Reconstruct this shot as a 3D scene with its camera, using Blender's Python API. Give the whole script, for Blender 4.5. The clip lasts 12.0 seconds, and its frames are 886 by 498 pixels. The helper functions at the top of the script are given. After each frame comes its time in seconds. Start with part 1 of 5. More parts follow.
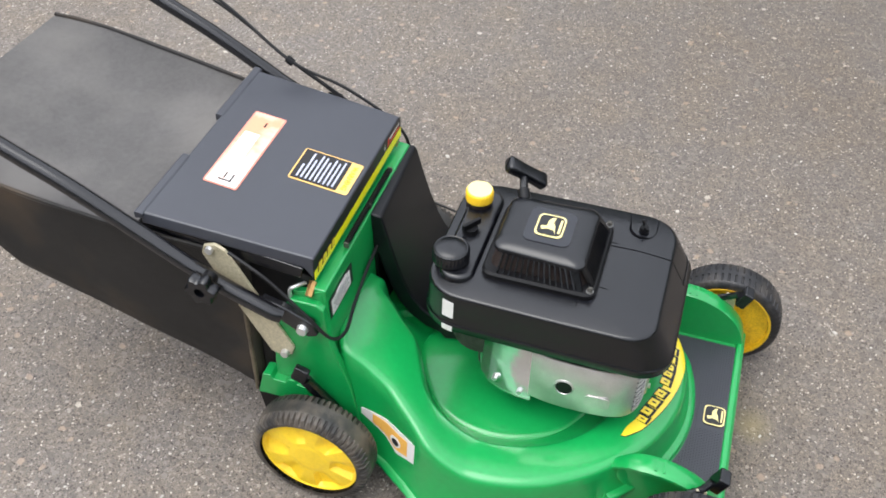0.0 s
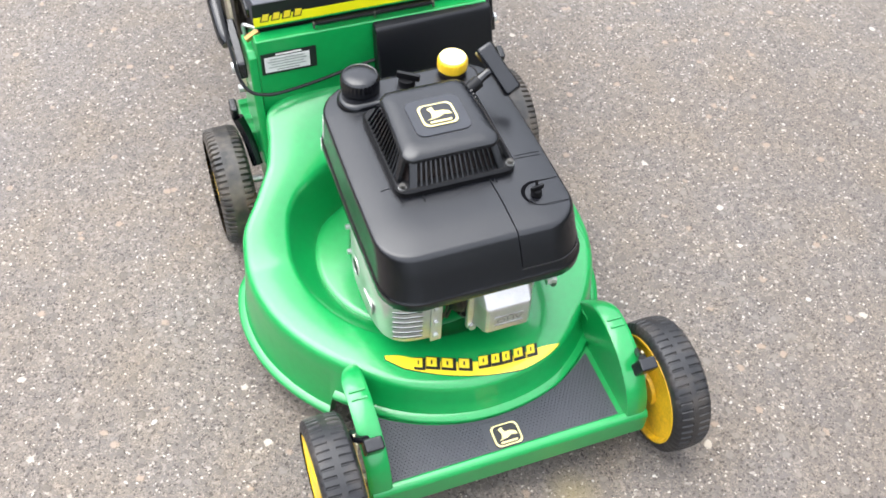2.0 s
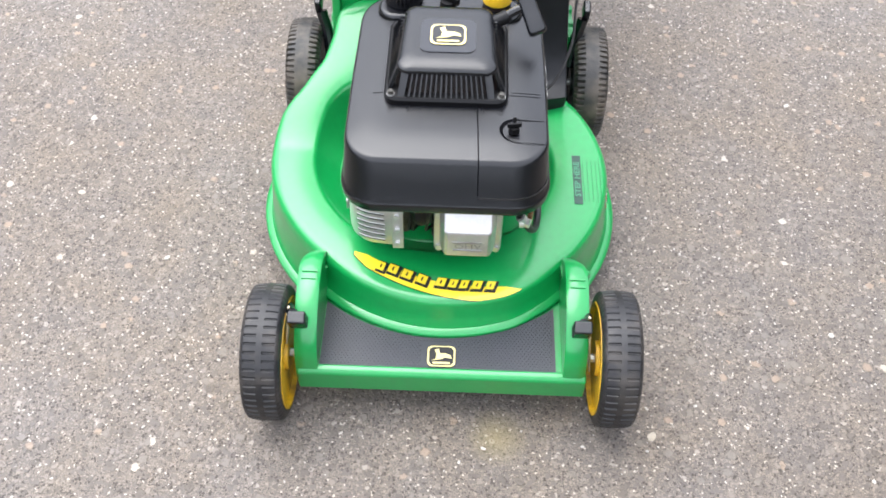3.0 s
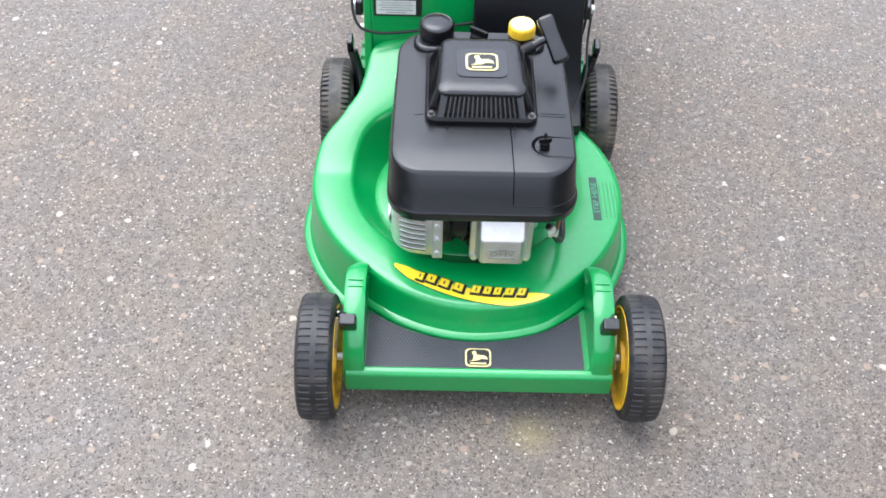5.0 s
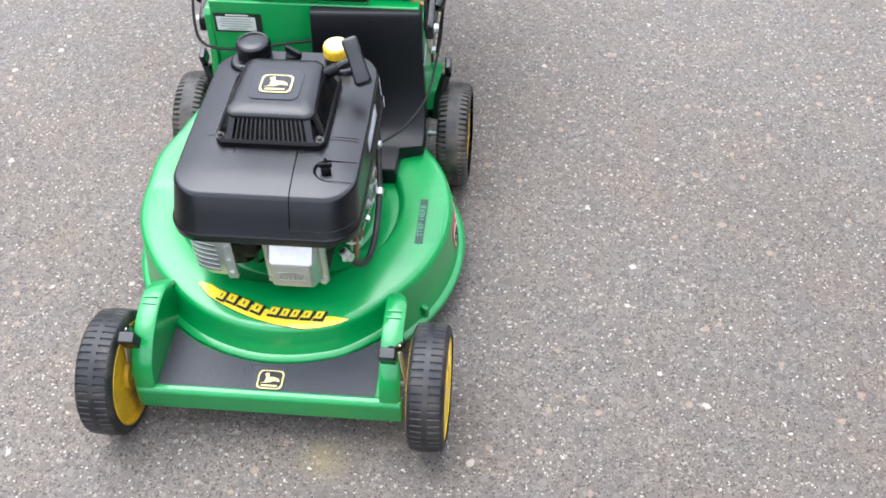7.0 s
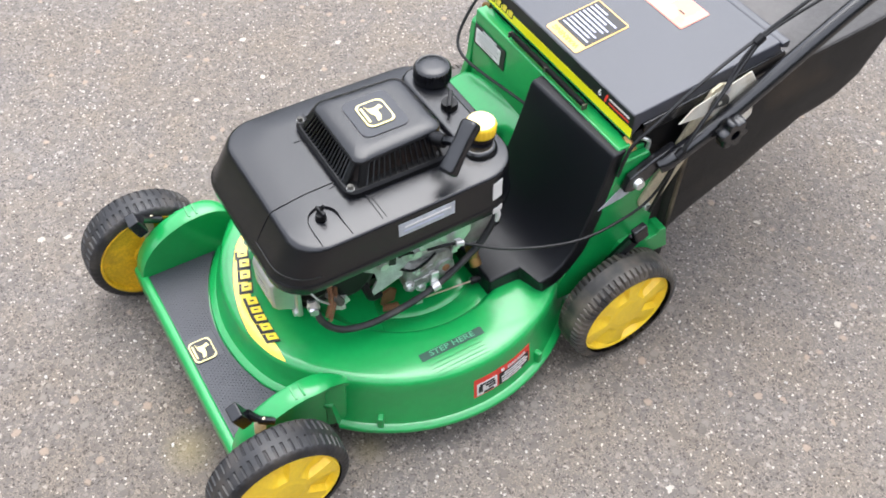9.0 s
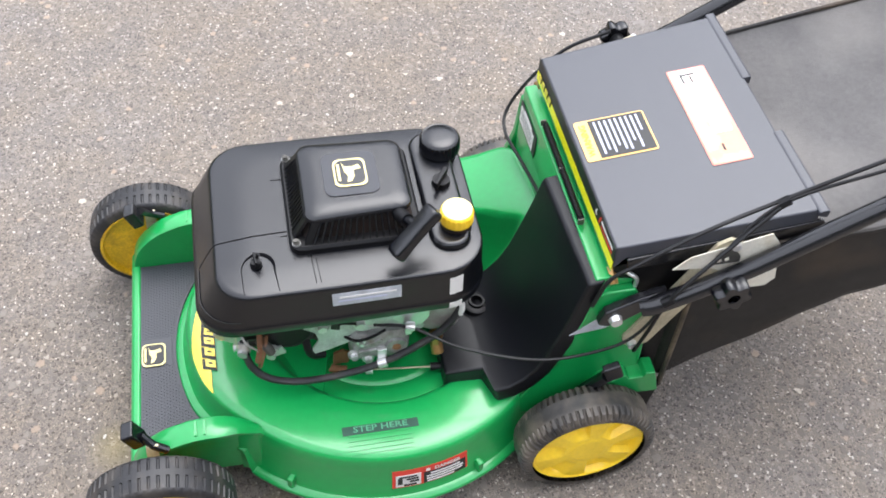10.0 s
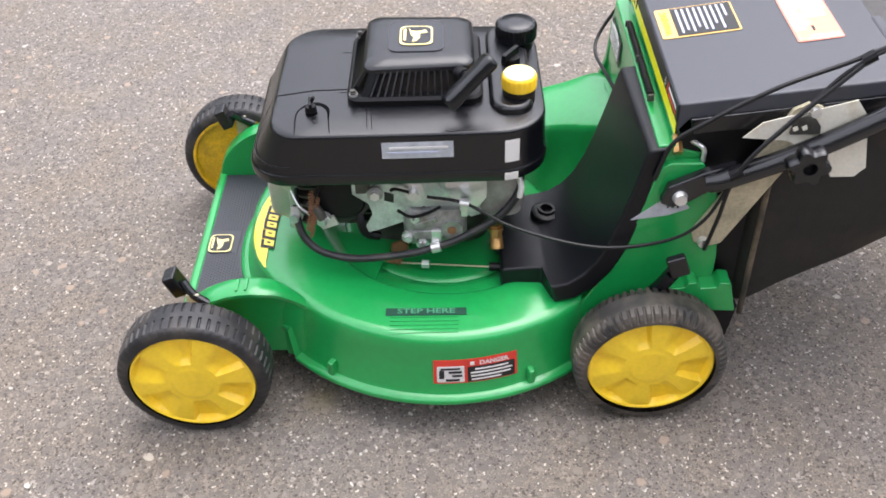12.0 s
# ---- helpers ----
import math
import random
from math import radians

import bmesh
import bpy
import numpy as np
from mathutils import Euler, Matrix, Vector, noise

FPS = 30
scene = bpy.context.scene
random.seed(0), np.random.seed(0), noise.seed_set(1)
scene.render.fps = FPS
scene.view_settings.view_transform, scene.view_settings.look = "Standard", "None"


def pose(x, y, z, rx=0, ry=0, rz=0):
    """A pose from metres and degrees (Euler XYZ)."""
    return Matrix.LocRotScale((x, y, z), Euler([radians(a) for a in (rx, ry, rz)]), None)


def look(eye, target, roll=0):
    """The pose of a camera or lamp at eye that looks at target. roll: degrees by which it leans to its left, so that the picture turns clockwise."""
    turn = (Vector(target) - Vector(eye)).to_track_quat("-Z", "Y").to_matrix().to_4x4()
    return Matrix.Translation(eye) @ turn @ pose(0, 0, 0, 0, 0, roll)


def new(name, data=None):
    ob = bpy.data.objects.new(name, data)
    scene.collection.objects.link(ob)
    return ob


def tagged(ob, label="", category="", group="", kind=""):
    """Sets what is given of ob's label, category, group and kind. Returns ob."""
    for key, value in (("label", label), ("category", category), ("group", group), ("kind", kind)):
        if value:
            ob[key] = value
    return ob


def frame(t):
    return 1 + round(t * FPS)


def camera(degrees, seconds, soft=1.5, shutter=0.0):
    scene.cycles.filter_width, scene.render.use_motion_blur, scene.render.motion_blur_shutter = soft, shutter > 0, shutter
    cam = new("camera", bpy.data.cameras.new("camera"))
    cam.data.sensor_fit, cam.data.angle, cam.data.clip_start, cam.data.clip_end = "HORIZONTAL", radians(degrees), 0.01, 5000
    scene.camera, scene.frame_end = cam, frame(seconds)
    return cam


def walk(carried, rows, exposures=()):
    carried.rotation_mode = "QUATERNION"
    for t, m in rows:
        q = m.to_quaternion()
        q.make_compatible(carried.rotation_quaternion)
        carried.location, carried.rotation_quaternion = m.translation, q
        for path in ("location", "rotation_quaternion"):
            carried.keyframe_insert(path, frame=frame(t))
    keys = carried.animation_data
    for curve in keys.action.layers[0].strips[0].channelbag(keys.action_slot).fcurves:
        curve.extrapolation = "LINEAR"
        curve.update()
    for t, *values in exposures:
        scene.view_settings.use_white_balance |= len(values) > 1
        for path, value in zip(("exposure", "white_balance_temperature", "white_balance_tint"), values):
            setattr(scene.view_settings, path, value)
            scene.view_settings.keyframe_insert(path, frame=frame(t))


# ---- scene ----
cam = camera(47.8, 12.0, soft=1.75)
PATH = [
    (0, (-1.0970, 0.1590, 1.4170), (0.2980, 0.5810, 0.0480), 1.30),
    (0.3, (-1.0085, -0.0189, 1.4015), (-0.0169, 0.3572, 0.3407), -1.95),
    (0.5, (-0.9300, -0.0540, 1.3950), (0.3310, 0.4690, -0.0660), -0.50),
    (0.8, (-0.8062, -0.1485, 1.3442), (0.0899, 0.2792, 0.2199), 5.31),
    (1, (-0.7240, -0.2120, 1.3340), (0.3830, 0.4610, -0.1900), 4.60),
    (1.3, (-0.6310, -0.3735, 1.3260), (0.0766, 0.3314, 0.2069), 4.66),
    (1.5, (-0.5650, -0.4810, 1.3510), (0.2120, 0.5970, -0.1440), 3.00),
    (1.8, (-0.4689, -0.5794, 1.3490), (-0.0003, 0.3063, 0.2327), 2.11),
    (2, (-0.3590, -0.6050, 1.3250), (0.1300, 0.6030, -0.1920), 3.10),
    (2.3, (-0.1870, -0.6152, 1.3201), (0.0748, 0.2666, 0.1353), 5.36),
    (2.5, (-0.1360, -0.6430, 1.3080), (0.1730, 0.5550, -0.2630), 5.50),
    (2.8, (-0.0167, -0.6906, 1.3270), (0.0322, 0.2209, 0.1367), 1.94),
    (3, (0.0200, -0.7560, 1.3200), (-0.0050, 0.4930, -0.2410), 1.10),
    (3.2, (0.0510, -0.7940, 1.3270), (-0.0410, 0.4560, -0.2310), 0.00),
    (4.8, (-0.0680, -0.9030, 1.3480), (-0.0420, 0.4550, -0.1200), 2.30),
    (5, (-0.0690, -0.9080, 1.3520), (-0.0480, 0.4510, -0.1160), 1.80),
    (5.5, (-0.0630, -0.9140, 1.3520), (-0.0470, 0.4480, -0.1120), 1.10),
    (6, (-0.0410, -0.8990, 1.3560), (0.0030, 0.4650, -0.1060), 0.70),
    (6.3, (0.0354, -0.8617, 1.3608), (0.0555, 0.1555, 0.2586), -0.55),
    (6.5, (0.1120, -0.8630, 1.3640), (0.1180, 0.5200, -0.0800), -0.90),
    (6.8, (0.2767, -0.8582, 1.3704), (0.2252, 0.1666, 0.2763), -0.65),
    (7, (0.3700, -0.8440, 1.3730), (0.2270, 0.4990, -0.1020), -1.40),
    (7.2, (0.4320, -0.8080, 1.3790), (0.2100, 0.5310, -0.0900), -2.70),
    (8.8, (0.8950, -0.2080, 1.3510), (-0.1120, 0.6130, -0.1700), 3.00),
    (9, (0.9010, -0.1390, 1.3490), (-0.1850, 0.5640, -0.1770), 2.40),
    (9.3, (0.8678, -0.0016, 1.3360), (0.0290, 0.4716, 0.1861), 5.10),
    (9.5, (0.8490, 0.0810, 1.3350), (-0.2810, 0.6260, -0.2220), 5.30),
    (9.8, (0.8603, 0.1862, 1.3572), (-0.0525, 0.4452, 0.1954), 2.02),
    (10, (0.8990, 0.2370, 1.3580), (-0.3530, 0.5400, -0.1720), 3.40),
    (10.2, (0.9422, 0.3220, 1.3761), (0.0013, 0.4596, 0.2161), 3.26),
    (10.5, (1.0220, 0.3800, 1.3830), (-0.2620, 0.4520, -0.1490), 2.70),
    (10.8, (1.0357, 0.4184, 1.3897), (0.1315, 0.3758, 0.1936), -0.29),
    (11, (1.0690, 0.4250, 1.3790), (-0.1800, 0.2960, -0.1770), -1.70),
    (11.2, (1.0777, 0.3869, 1.3874), (0.0831, 0.3162, 0.2668), -0.72),
    (11.4, (1.0967, 0.3590, 1.3511), (-0.0018, 0.2801, 0.3327), -1.58),
    (11.5, (1.1090, 0.3450, 1.3010), (-0.3850, 0.2730, -0.0260), -1.10),
    (11.8, (1.0997, 0.3459, 1.1617), (-0.0236, 0.3105, 0.1684), -2.20),
    (12, (1.1440, 0.3710, 1.0570), (-0.3750, 0.3450, -0.2430), -1.80),
]
EXPOSURES = [(0.0, 1.44, 6500, 9), (0.5, 1.71, 6500, 10), (1.0, 1.91, 6500, 10), (2.0, 1.97, 6400, 10), (3.0, 1.91, 6350, 11), (5.0, 1.78, 6050, 11), (7.0, 1.76, 6050, 11),
             (9.0, 1.85, 6350, 11), (9.8, 1.85, 6350, 11), (10.5, 1.77, 6450, 13), (11.4, 1.75, 6450, 13), (12.0, 1.77, 6500, 14)]
walk(cam, [(t, look(eye, target, roll)) for t, eye, target, roll in PATH], EXPOSURES)


# ---- light ----
world = bpy.data.worlds.new("overcast_sky")
scene.world = world
world.use_nodes = True
wn, wl = world.node_tree.nodes, world.node_tree.links
sky = wn.new("ShaderNodeTexSky")
sky.sky_type = "NISHITA"
sky.sun_disc = False
sky.sun_elevation, sky.sun_rotation = radians(69), radians(315)
sky.dust_density = 3.0
pale = wn.new("ShaderNodeHueSaturation")
pale.inputs["Saturation"].default_value = 0.5
wl.new(sky.outputs["Color"], pale.inputs["Color"])
cloud = wn.new("ShaderNodeMix")
cloud.data_type = "RGBA"
cloud.inputs[0].default_value = 0.7
cloud.inputs[7].default_value = (4.6, 4.75, 5.15, 1)
wl.new(pale.outputs["Color"], cloud.inputs[6])
wl.new(cloud.outputs[2], wn["Background"].inputs["Color"])
wn["Background"].inputs["Strength"].default_value = 0.15

sun_data = bpy.data.lights.new("sun", "SUN")
sun_data.energy, sun_data.angle, sun_data.color = 0.92, radians(55), (1.0, 0.99, 0.97)
sun = new("sun", sun_data)
sun.matrix_world = look((-0.8, 0.8, 3.0), (0, 0, 0))


# ---- materials ----
def material(name, color, rough=0.5, metal=0.0, coat=0.0, bump=(), vary=(0.15, 6.0), spec=0.5, tint=None, ior=1.5, film=0.07):
    """A procedural surface: colour that varies at two scales, and bumps as rows of (scale, depth in metres)."""
    m = bpy.data.materials.new(name)
    m.use_nodes = True
    n, l = m.node_tree.nodes, m.node_tree.links
    b = n["Principled BSDF"]
    b.inputs["Roughness"].default_value = rough
    b.inputs["Metallic"].default_value = metal
    b.inputs["Coat Weight"].default_value = coat
    b.inputs["Coat Roughness"].default_value = film
    b.inputs["Coat IOR"].default_value = 1.55
    b.inputs["Specular IOR Level"].default_value = spec
    b.inputs["IOR"].default_value = ior
    at = n.new("ShaderNodeTexCoord")
    amount, scale = vary
    mixed = None
    for k, s in ((1.0, scale), (0.6, scale * 14)):
        t = n.new("ShaderNodeTexNoise")
        t.inputs["Scale"].default_value, t.inputs["Detail"].default_value = s, 5
        l.new(at.outputs["Object"], t.inputs["Vector"])
        mix = n.new("ShaderNodeMix")
        mix.data_type = "RGBA"
        mix.blend_type = "MULTIPLY"
        ramp = n.new("ShaderNodeMapRange")
        ramp.inputs[1].default_value, ramp.inputs[2].default_value = 0.3, 0.7
        ramp.inputs[3].default_value, ramp.inputs[4].default_value = 1 - amount * k, 1 + amount * k * 0.6
        l.new(t.outputs["Fac"], ramp.inputs[0])
        mix.inputs["Factor"].default_value = 1.0
        if mixed:
            l.new(mixed, mix.inputs[6])
        else:
            mix.inputs[6].default_value = (*color, 1)
        l.new(ramp.outputs[0], mix.inputs[7])
        mixed = mix.outputs[2]
    if tint:
        other, size, low, high = tint
        t = n.new("ShaderNodeTexNoise")
        t.inputs["Scale"].default_value, t.inputs["Detail"].default_value = size, 6
        l.new(at.outputs["Object"], t.inputs["Vector"])
        ramp = n.new("ShaderNodeMapRange")
        ramp.inputs[1].default_value, ramp.inputs[2].default_value = low, high
        l.new(t.outputs["Fac"], ramp.inputs[0])
        mix = n.new("ShaderNodeMix")
        mix.data_type = "RGBA"
        l.new(ramp.outputs[0], mix.inputs[0])
        l.new(mixed, mix.inputs[6])
        mix.inputs[7].default_value = (*other, 1)
        mixed = mix.outputs[2]
    l.new(mixed, b.inputs["Base Color"])
    last = None
    for s, d in bump:
        t = n.new("ShaderNodeTexNoise")
        t.inputs["Scale"].default_value, t.inputs["Detail"].default_value = s, 3
        l.new(at.outputs["Object"], t.inputs["Vector"])
        bp = n.new("ShaderNodeBump")
        bp.inputs["Distance"].default_value = d
        l.new(t.outputs["Fac"], bp.inputs["Height"])
        if last:
            l.new(last, bp.inputs["Normal"])
        last = bp.outputs["Normal"]
    if last:
        l.new(last, b.inputs["Normal"])
    return m


GREEN = material("green_paint", (0.005, 0.3, 0.066), 0.36, coat=0.75, film=0.16, spec=0.4, bump=((350, 0.00008), (22, 0.0005)), vary=(0.08, 7))
BLACK = material("black_plastic", (0.0022, 0.0026, 0.0045), 0.27, bump=((1500, 0.00012),), vary=(0.12, 10), spec=0.5, ior=1.6, tint=((0.006, 0.0063, 0.008), 9, 0.55, 0.95))
PLATE = material("satin_black_plate", (0.026, 0.028, 0.035), 0.45, vary=(0.1, 30))
BELT = material("matt_black_plastic", (0.0035, 0.004, 0.006), 0.4, spec=0.36, bump=((1200, 0.0002),), vary=(0.15, 9))
DARK = material("dark_recess_plastic", (0.003, 0.003, 0.004), 0.45, spec=0.3, bump=((900, 0.0002),))
# flat dull black that paints shade into joints, notches, bores and the knob's hollow
GAPSHADE = material("gap_shade", (0.003, 0.003, 0.004), 0.9, spec=0.05)
GLOSSBLACK = material("black_tube_paint", (0.01, 0.01, 0.012), 0.25, coat=0.3, bump=((500, 0.0002),))
CABLE = material("black_cable_sheath", (0.008, 0.008, 0.009), 0.45, spec=0.4)
LIDBLACK = material("lid_plastic", (0.0315, 0.034, 0.045), 0.44, spec=0.8, bump=((1800, 0.0002),), vary=(0.06, 6))
YELLOW = material("yellow_plastic", (0.98, 0.66, 0.03), 0.38, coat=0.2, vary=(0.1, 12), bump=((300, 0.0003),))
OCHRE = material("ochre_rim_plastic", (0.82, 0.48, 0.015), 0.45, vary=(0.3, 18), tint=((0.2, 0.095, 0.02), 22, 0.5, 0.78))
CAPYELLOW = material("yellow_cap", (0.95, 0.6, 0.03), 0.3, vary=(0.06, 40))
# cap yellow made paler, with the sky's highlight put into the colour
LITTOP = material("sky_lit_cap", (0.95, 0.78, 0.32), 0.25, vary=(0.05, 40))
STRIPE = material("yellow_decal", (0.9, 0.7, 0.03), 0.35, coat=0.8, film=0.2, vary=(0.05, 20))
LEMON = material("lemon_decal", (0.92, 0.88, 0.01), 0.35, vary=(0.05, 20))
GILT = material("pale_orange_label", (0.86, 0.53, 0.17), 0.45, vary=(0.08, 20))
PALEGOLD = material("pale_gold_decal", (0.8, 0.68, 0.3), 0.35, vary=(0.06, 60))
RUBBER = material("tyre_rubber", (0.014, 0.014, 0.016), 0.48, bump=((500, 0.0004),), vary=(0.35, 22), spec=0.55, tint=((0.085, 0.072, 0.06), 26, 0.48, 0.85))
MUDDY = material("worn_tyre_rubber", (0.018, 0.0165, 0.015), 0.55, bump=((400, 0.0006),), vary=(0.4, 25), spec=0.7, tint=((0.13, 0.105, 0.08), 30, 0.4, 0.75))
FABRIC = material("bag_fabric", (0.105, 0.1, 0.098), 0.8, bump=((1100, 0.0012), (14, 0.004)), vary=(0.2, 9), tint=((0.17, 0.16, 0.15), 5, 0.5, 0.8))
PANEL = material("bag_side_fabric", (0.0135, 0.0118, 0.0108), 0.6, bump=((700, 0.0008), (10, 0.006)), vary=(0.3, 6), tint=((0.09, 0.06, 0.036), 5, 0.53, 0.83))
DUSTY = material("dusty_piping", (0.15, 0.115, 0.075), 0.8, vary=(0.4, 12), tint=((0.04, 0.033, 0.027), 14, 0.45, 0.65), bump=((500, 0.001),))
SILVER = material("cast_aluminium", (0.66, 0.65, 0.63), 0.38, metal=0.8, bump=((60, 0.0003),), vary=(0.1, 30))
STEEL = material("zinc_steel", (0.75, 0.75, 0.74), 0.28, metal=0.75, vary=(0.15, 40))
LINKAGE = material("zinc_linkage", (0.6, 0.68, 0.63), 0.33, metal=0.4, vary=(0.3, 40), bump=((300, 0.0006),))
BRASS = material("brass_fitting", (0.5, 0.29, 0.11), 0.35, metal=0.9, vary=(0.25, 40))
SCREEN = material("rusty_fan_screen", (0.015, 0.0065, 0.004), 0.6, vary=(0.5, 40), bump=((300, 0.001),))
OLIVE = material("gold_zinc_plate", (0.55, 0.49, 0.34), 0.42, metal=0.3, vary=(0.3, 18))
WHITE = material("white_label", (0.72, 0.7, 0.68), 0.5, vary=(0.05, 20))
REDDISH = material("faded_label", (0.8, 0.34, 0.2), 0.5, vary=(0.05, 20), tint=((0.7, 0.64, 0.61), 9, 0.37, 0.52))
SALMON = material("faded_red_print", (0.78, 0.27, 0.2), 0.5, vary=(0.1, 30))
CREAM = material("cream_label", (0.82, 0.78, 0.67), 0.55, vary=(0.12, 18), tint=((0.45, 0.35, 0.2), 25, 0.55, 0.8))
ORANGE = material("orange_label", (0.82, 0.44, 0.09), 0.45, vary=(0.08, 20))
RED = material("red_label", (0.7, 0.05, 0.03), 0.45, vary=(0.1, 30))
INK = material("black_print", (0.012, 0.012, 0.013), 0.45)
LILAC = material("pale_blue_print", (0.5, 0.52, 0.66), 0.45, vary=(0.1, 60))
GREY = material("grey_label", (0.46, 0.48, 0.52), 0.4, vary=(0.25, 60))
TEAL = material("dark_green_decal", (0.01, 0.055, 0.035), 0.4, vary=(0.1, 30))
DEEP = material("deep_green_print", (0.005, 0.235, 0.056), 0.4)
LIME = material("pale_green_print", (0.07, 0.3, 0.16), 0.4)
MAT = material("ribbed_mat_plastic", (0.022, 0.0245, 0.033), 0.48, spec=0.7, vary=(0.1, 20), bump=((900, 0.0003),))
CHROME = material("polished_sheet_metal", (0.86, 0.87, 0.88), 0.14, metal=0.95, vary=(0.1, 30), bump=((45, 0.0006),))
CASTGREY = material("dull_cast_metal", (0.36, 0.36, 0.35), 0.42, metal=0.55, vary=(0.35, 60), bump=((260, 0.0007),), tint=((0.16, 0.12, 0.09), 40, 0.55, 0.75))
SMOKE = material("smoky_plastic", (0.22, 0.2, 0.19), 0.3, vary=(0.25, 30), tint=((0.36, 0.35, 0.33), 25, 0.45, 0.7))
RUST = material("rusty_wire", (0.3, 0.14, 0.07), 0.55, metal=0.3, vary=(0.3, 50))
GASKET = material("grimy_metal", (0.1, 0.095, 0.085), 0.5, metal=0.5, vary=(0.4, 45), bump=((200, 0.001),))


def asphalt_material():
    m = bpy.data.materials.new("worn_asphalt")
    m.use_nodes = True
    n, l = m.node_tree.nodes, m.node_tree.links
    b = n["Principled BSDF"]
    at = n.new("ShaderNodeTexCoord")
    warp = n.new("ShaderNodeTexNoise")
    warp.inputs["Scale"].default_value = 160
    l.new(at.outputs["Object"], warp.inputs["Vector"])
    add = n.new("ShaderNodeMix")
    add.data_type, add.blend_type = "RGBA", "LINEAR_LIGHT"
    add.inputs[0].default_value = 0.004
    l.new(at.outputs["Object"], add.inputs[6])
    l.new(warp.outputs["Color"], add.inputs[7])
    colour = None
    heights = []
    # binder, then stones of three sizes, each cell with a shade of its own
    base = n.new("ShaderNodeTexNoise")
    base.inputs["Scale"].default_value, base.inputs["Detail"].default_value = 420, 4
    l.new(at.outputs["Object"], base.inputs["Vector"])
    ramp = n.new("ShaderNodeValToRGB")
    ramp.color_ramp.elements[0].position, ramp.color_ramp.elements[0].color = 0.32, (0.098, 0.086, 0.077, 1)
    ramp.color_ramp.elements[1].position, ramp.color_ramp.elements[1].color = 0.68, (0.262, 0.232, 0.207, 1)
    l.new(base.outputs["Fac"], ramp.inputs["Fac"])
    colour = ramp.outputs["Color"]
    for scale, share, shades in ((120, 0.6, ((0.0, (0.139, 0.125, 0.113)), (0.3, (0.160, 0.144, 0.134)), (0.7, (0.234, 0.209, 0.189)), (0.95, (0.328, 0.303, 0.275)))),
                                 (280, 0.55, ((0.0, (0.078, 0.069, 0.061)), (0.3, (0.164, 0.148, 0.138)), (0.74, (0.279, 0.246, 0.215)), (0.945, (0.51, 0.475, 0.425)))),
                                 (75, 0.1, ((0.0, (0.152, 0.136, 0.123)), (0.4, (0.213, 0.194, 0.177)), (0.85, (0.312, 0.254, 0.205)), (0.97, (0.476, 0.443, 0.394))))):
        v = n.new("ShaderNodeTexVoronoi")
        v.inputs["Scale"].default_value = scale
        l.new(add.outputs[2], v.inputs["Vector"])
        sep = n.new("ShaderNodeSeparateColor")
        l.new(v.outputs["Color"], sep.inputs[0])
        r = n.new("ShaderNodeValToRGB")
        r.color_ramp.interpolation = "CONSTANT"
        while len(r.color_ramp.elements) < len(shades):
            r.color_ramp.elements.new(0.5)
        for e, (p, c) in zip(r.color_ramp.elements, shades):
            e.position, e.color = p, (*c, 1)
        l.new(sep.outputs[0], r.inputs["Fac"])
        here = n.new("ShaderNodeMath")
        here.operation = "LESS_THAN"
        here.inputs[1].default_value = share
        l.new(sep.outputs[1], here.inputs[0])
        inside = n.new("ShaderNodeMapRange")
        inside.inputs[1].default_value, inside.inputs[2].default_value = 0.62, 0.45
        l.new(v.outputs["Distance"], inside.inputs[0])
        mul = n.new("ShaderNodeMath")
        mul.operation = "MULTIPLY"
        l.new(here.outputs[0], mul.inputs[0])
        l.new(inside.outputs[0], mul.inputs[1])
        mix = n.new("ShaderNodeMix")
        mix.data_type = "RGBA"
        l.new(mul.outputs[0], mix.inputs[0])
        l.new(colour, mix.inputs[6])
        l.new(r.outputs["Color"], mix.inputs[7])
        colour = mix.outputs[2]
        heights.append((mul.outputs[0], 0.0009 if scale > 100 else 0.0016))
    # broad patches, brownish dust
    for scale, low, high, k in ((1.3, 0.3, 0.7, (0.9, 0.86, 0.81)), (9, 0.4, 0.7, (1.09, 1.05, 0.97))):
        t = n.new("ShaderNodeTexNoise")
        t.inputs["Scale"].default_value, t.inputs["Detail"].default_value = scale, 5
        l.new(at.outputs["Object"], t.inputs["Vector"])
        r = n.new("ShaderNodeMapRange")
        r.inputs[1].default_value, r.inputs[2].default_value = low, high
        l.new(t.outputs["Fac"], r.inputs[0])
        mix = n.new("ShaderNodeMix")
        mix.data_type, mix.blend_type = "RGBA", "MULTIPLY"
        l.new(r.outputs[0], mix.inputs[0])
        l.new(colour, mix.inputs[6])
        mix.inputs[7].default_value = (*k, 1)
        colour = mix.outputs[2]
    # dimmer light towards +x and -y, painted into the ground as a broad darkening
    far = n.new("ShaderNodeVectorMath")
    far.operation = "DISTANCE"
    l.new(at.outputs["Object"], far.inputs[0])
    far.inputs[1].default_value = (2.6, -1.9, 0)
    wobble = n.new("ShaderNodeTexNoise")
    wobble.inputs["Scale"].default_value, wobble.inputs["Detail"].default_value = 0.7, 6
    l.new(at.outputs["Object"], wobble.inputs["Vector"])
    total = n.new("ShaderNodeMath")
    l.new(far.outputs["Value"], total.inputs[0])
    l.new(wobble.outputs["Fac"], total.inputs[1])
    dimmed = n.new("ShaderNodeMapRange")
    dimmed.interpolation_type = "SMOOTHSTEP"
    dimmed.inputs[1].default_value, dimmed.inputs[2].default_value = 4.6, 2.2
    l.new(total.outputs[0], dimmed.inputs[0])
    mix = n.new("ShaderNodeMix")
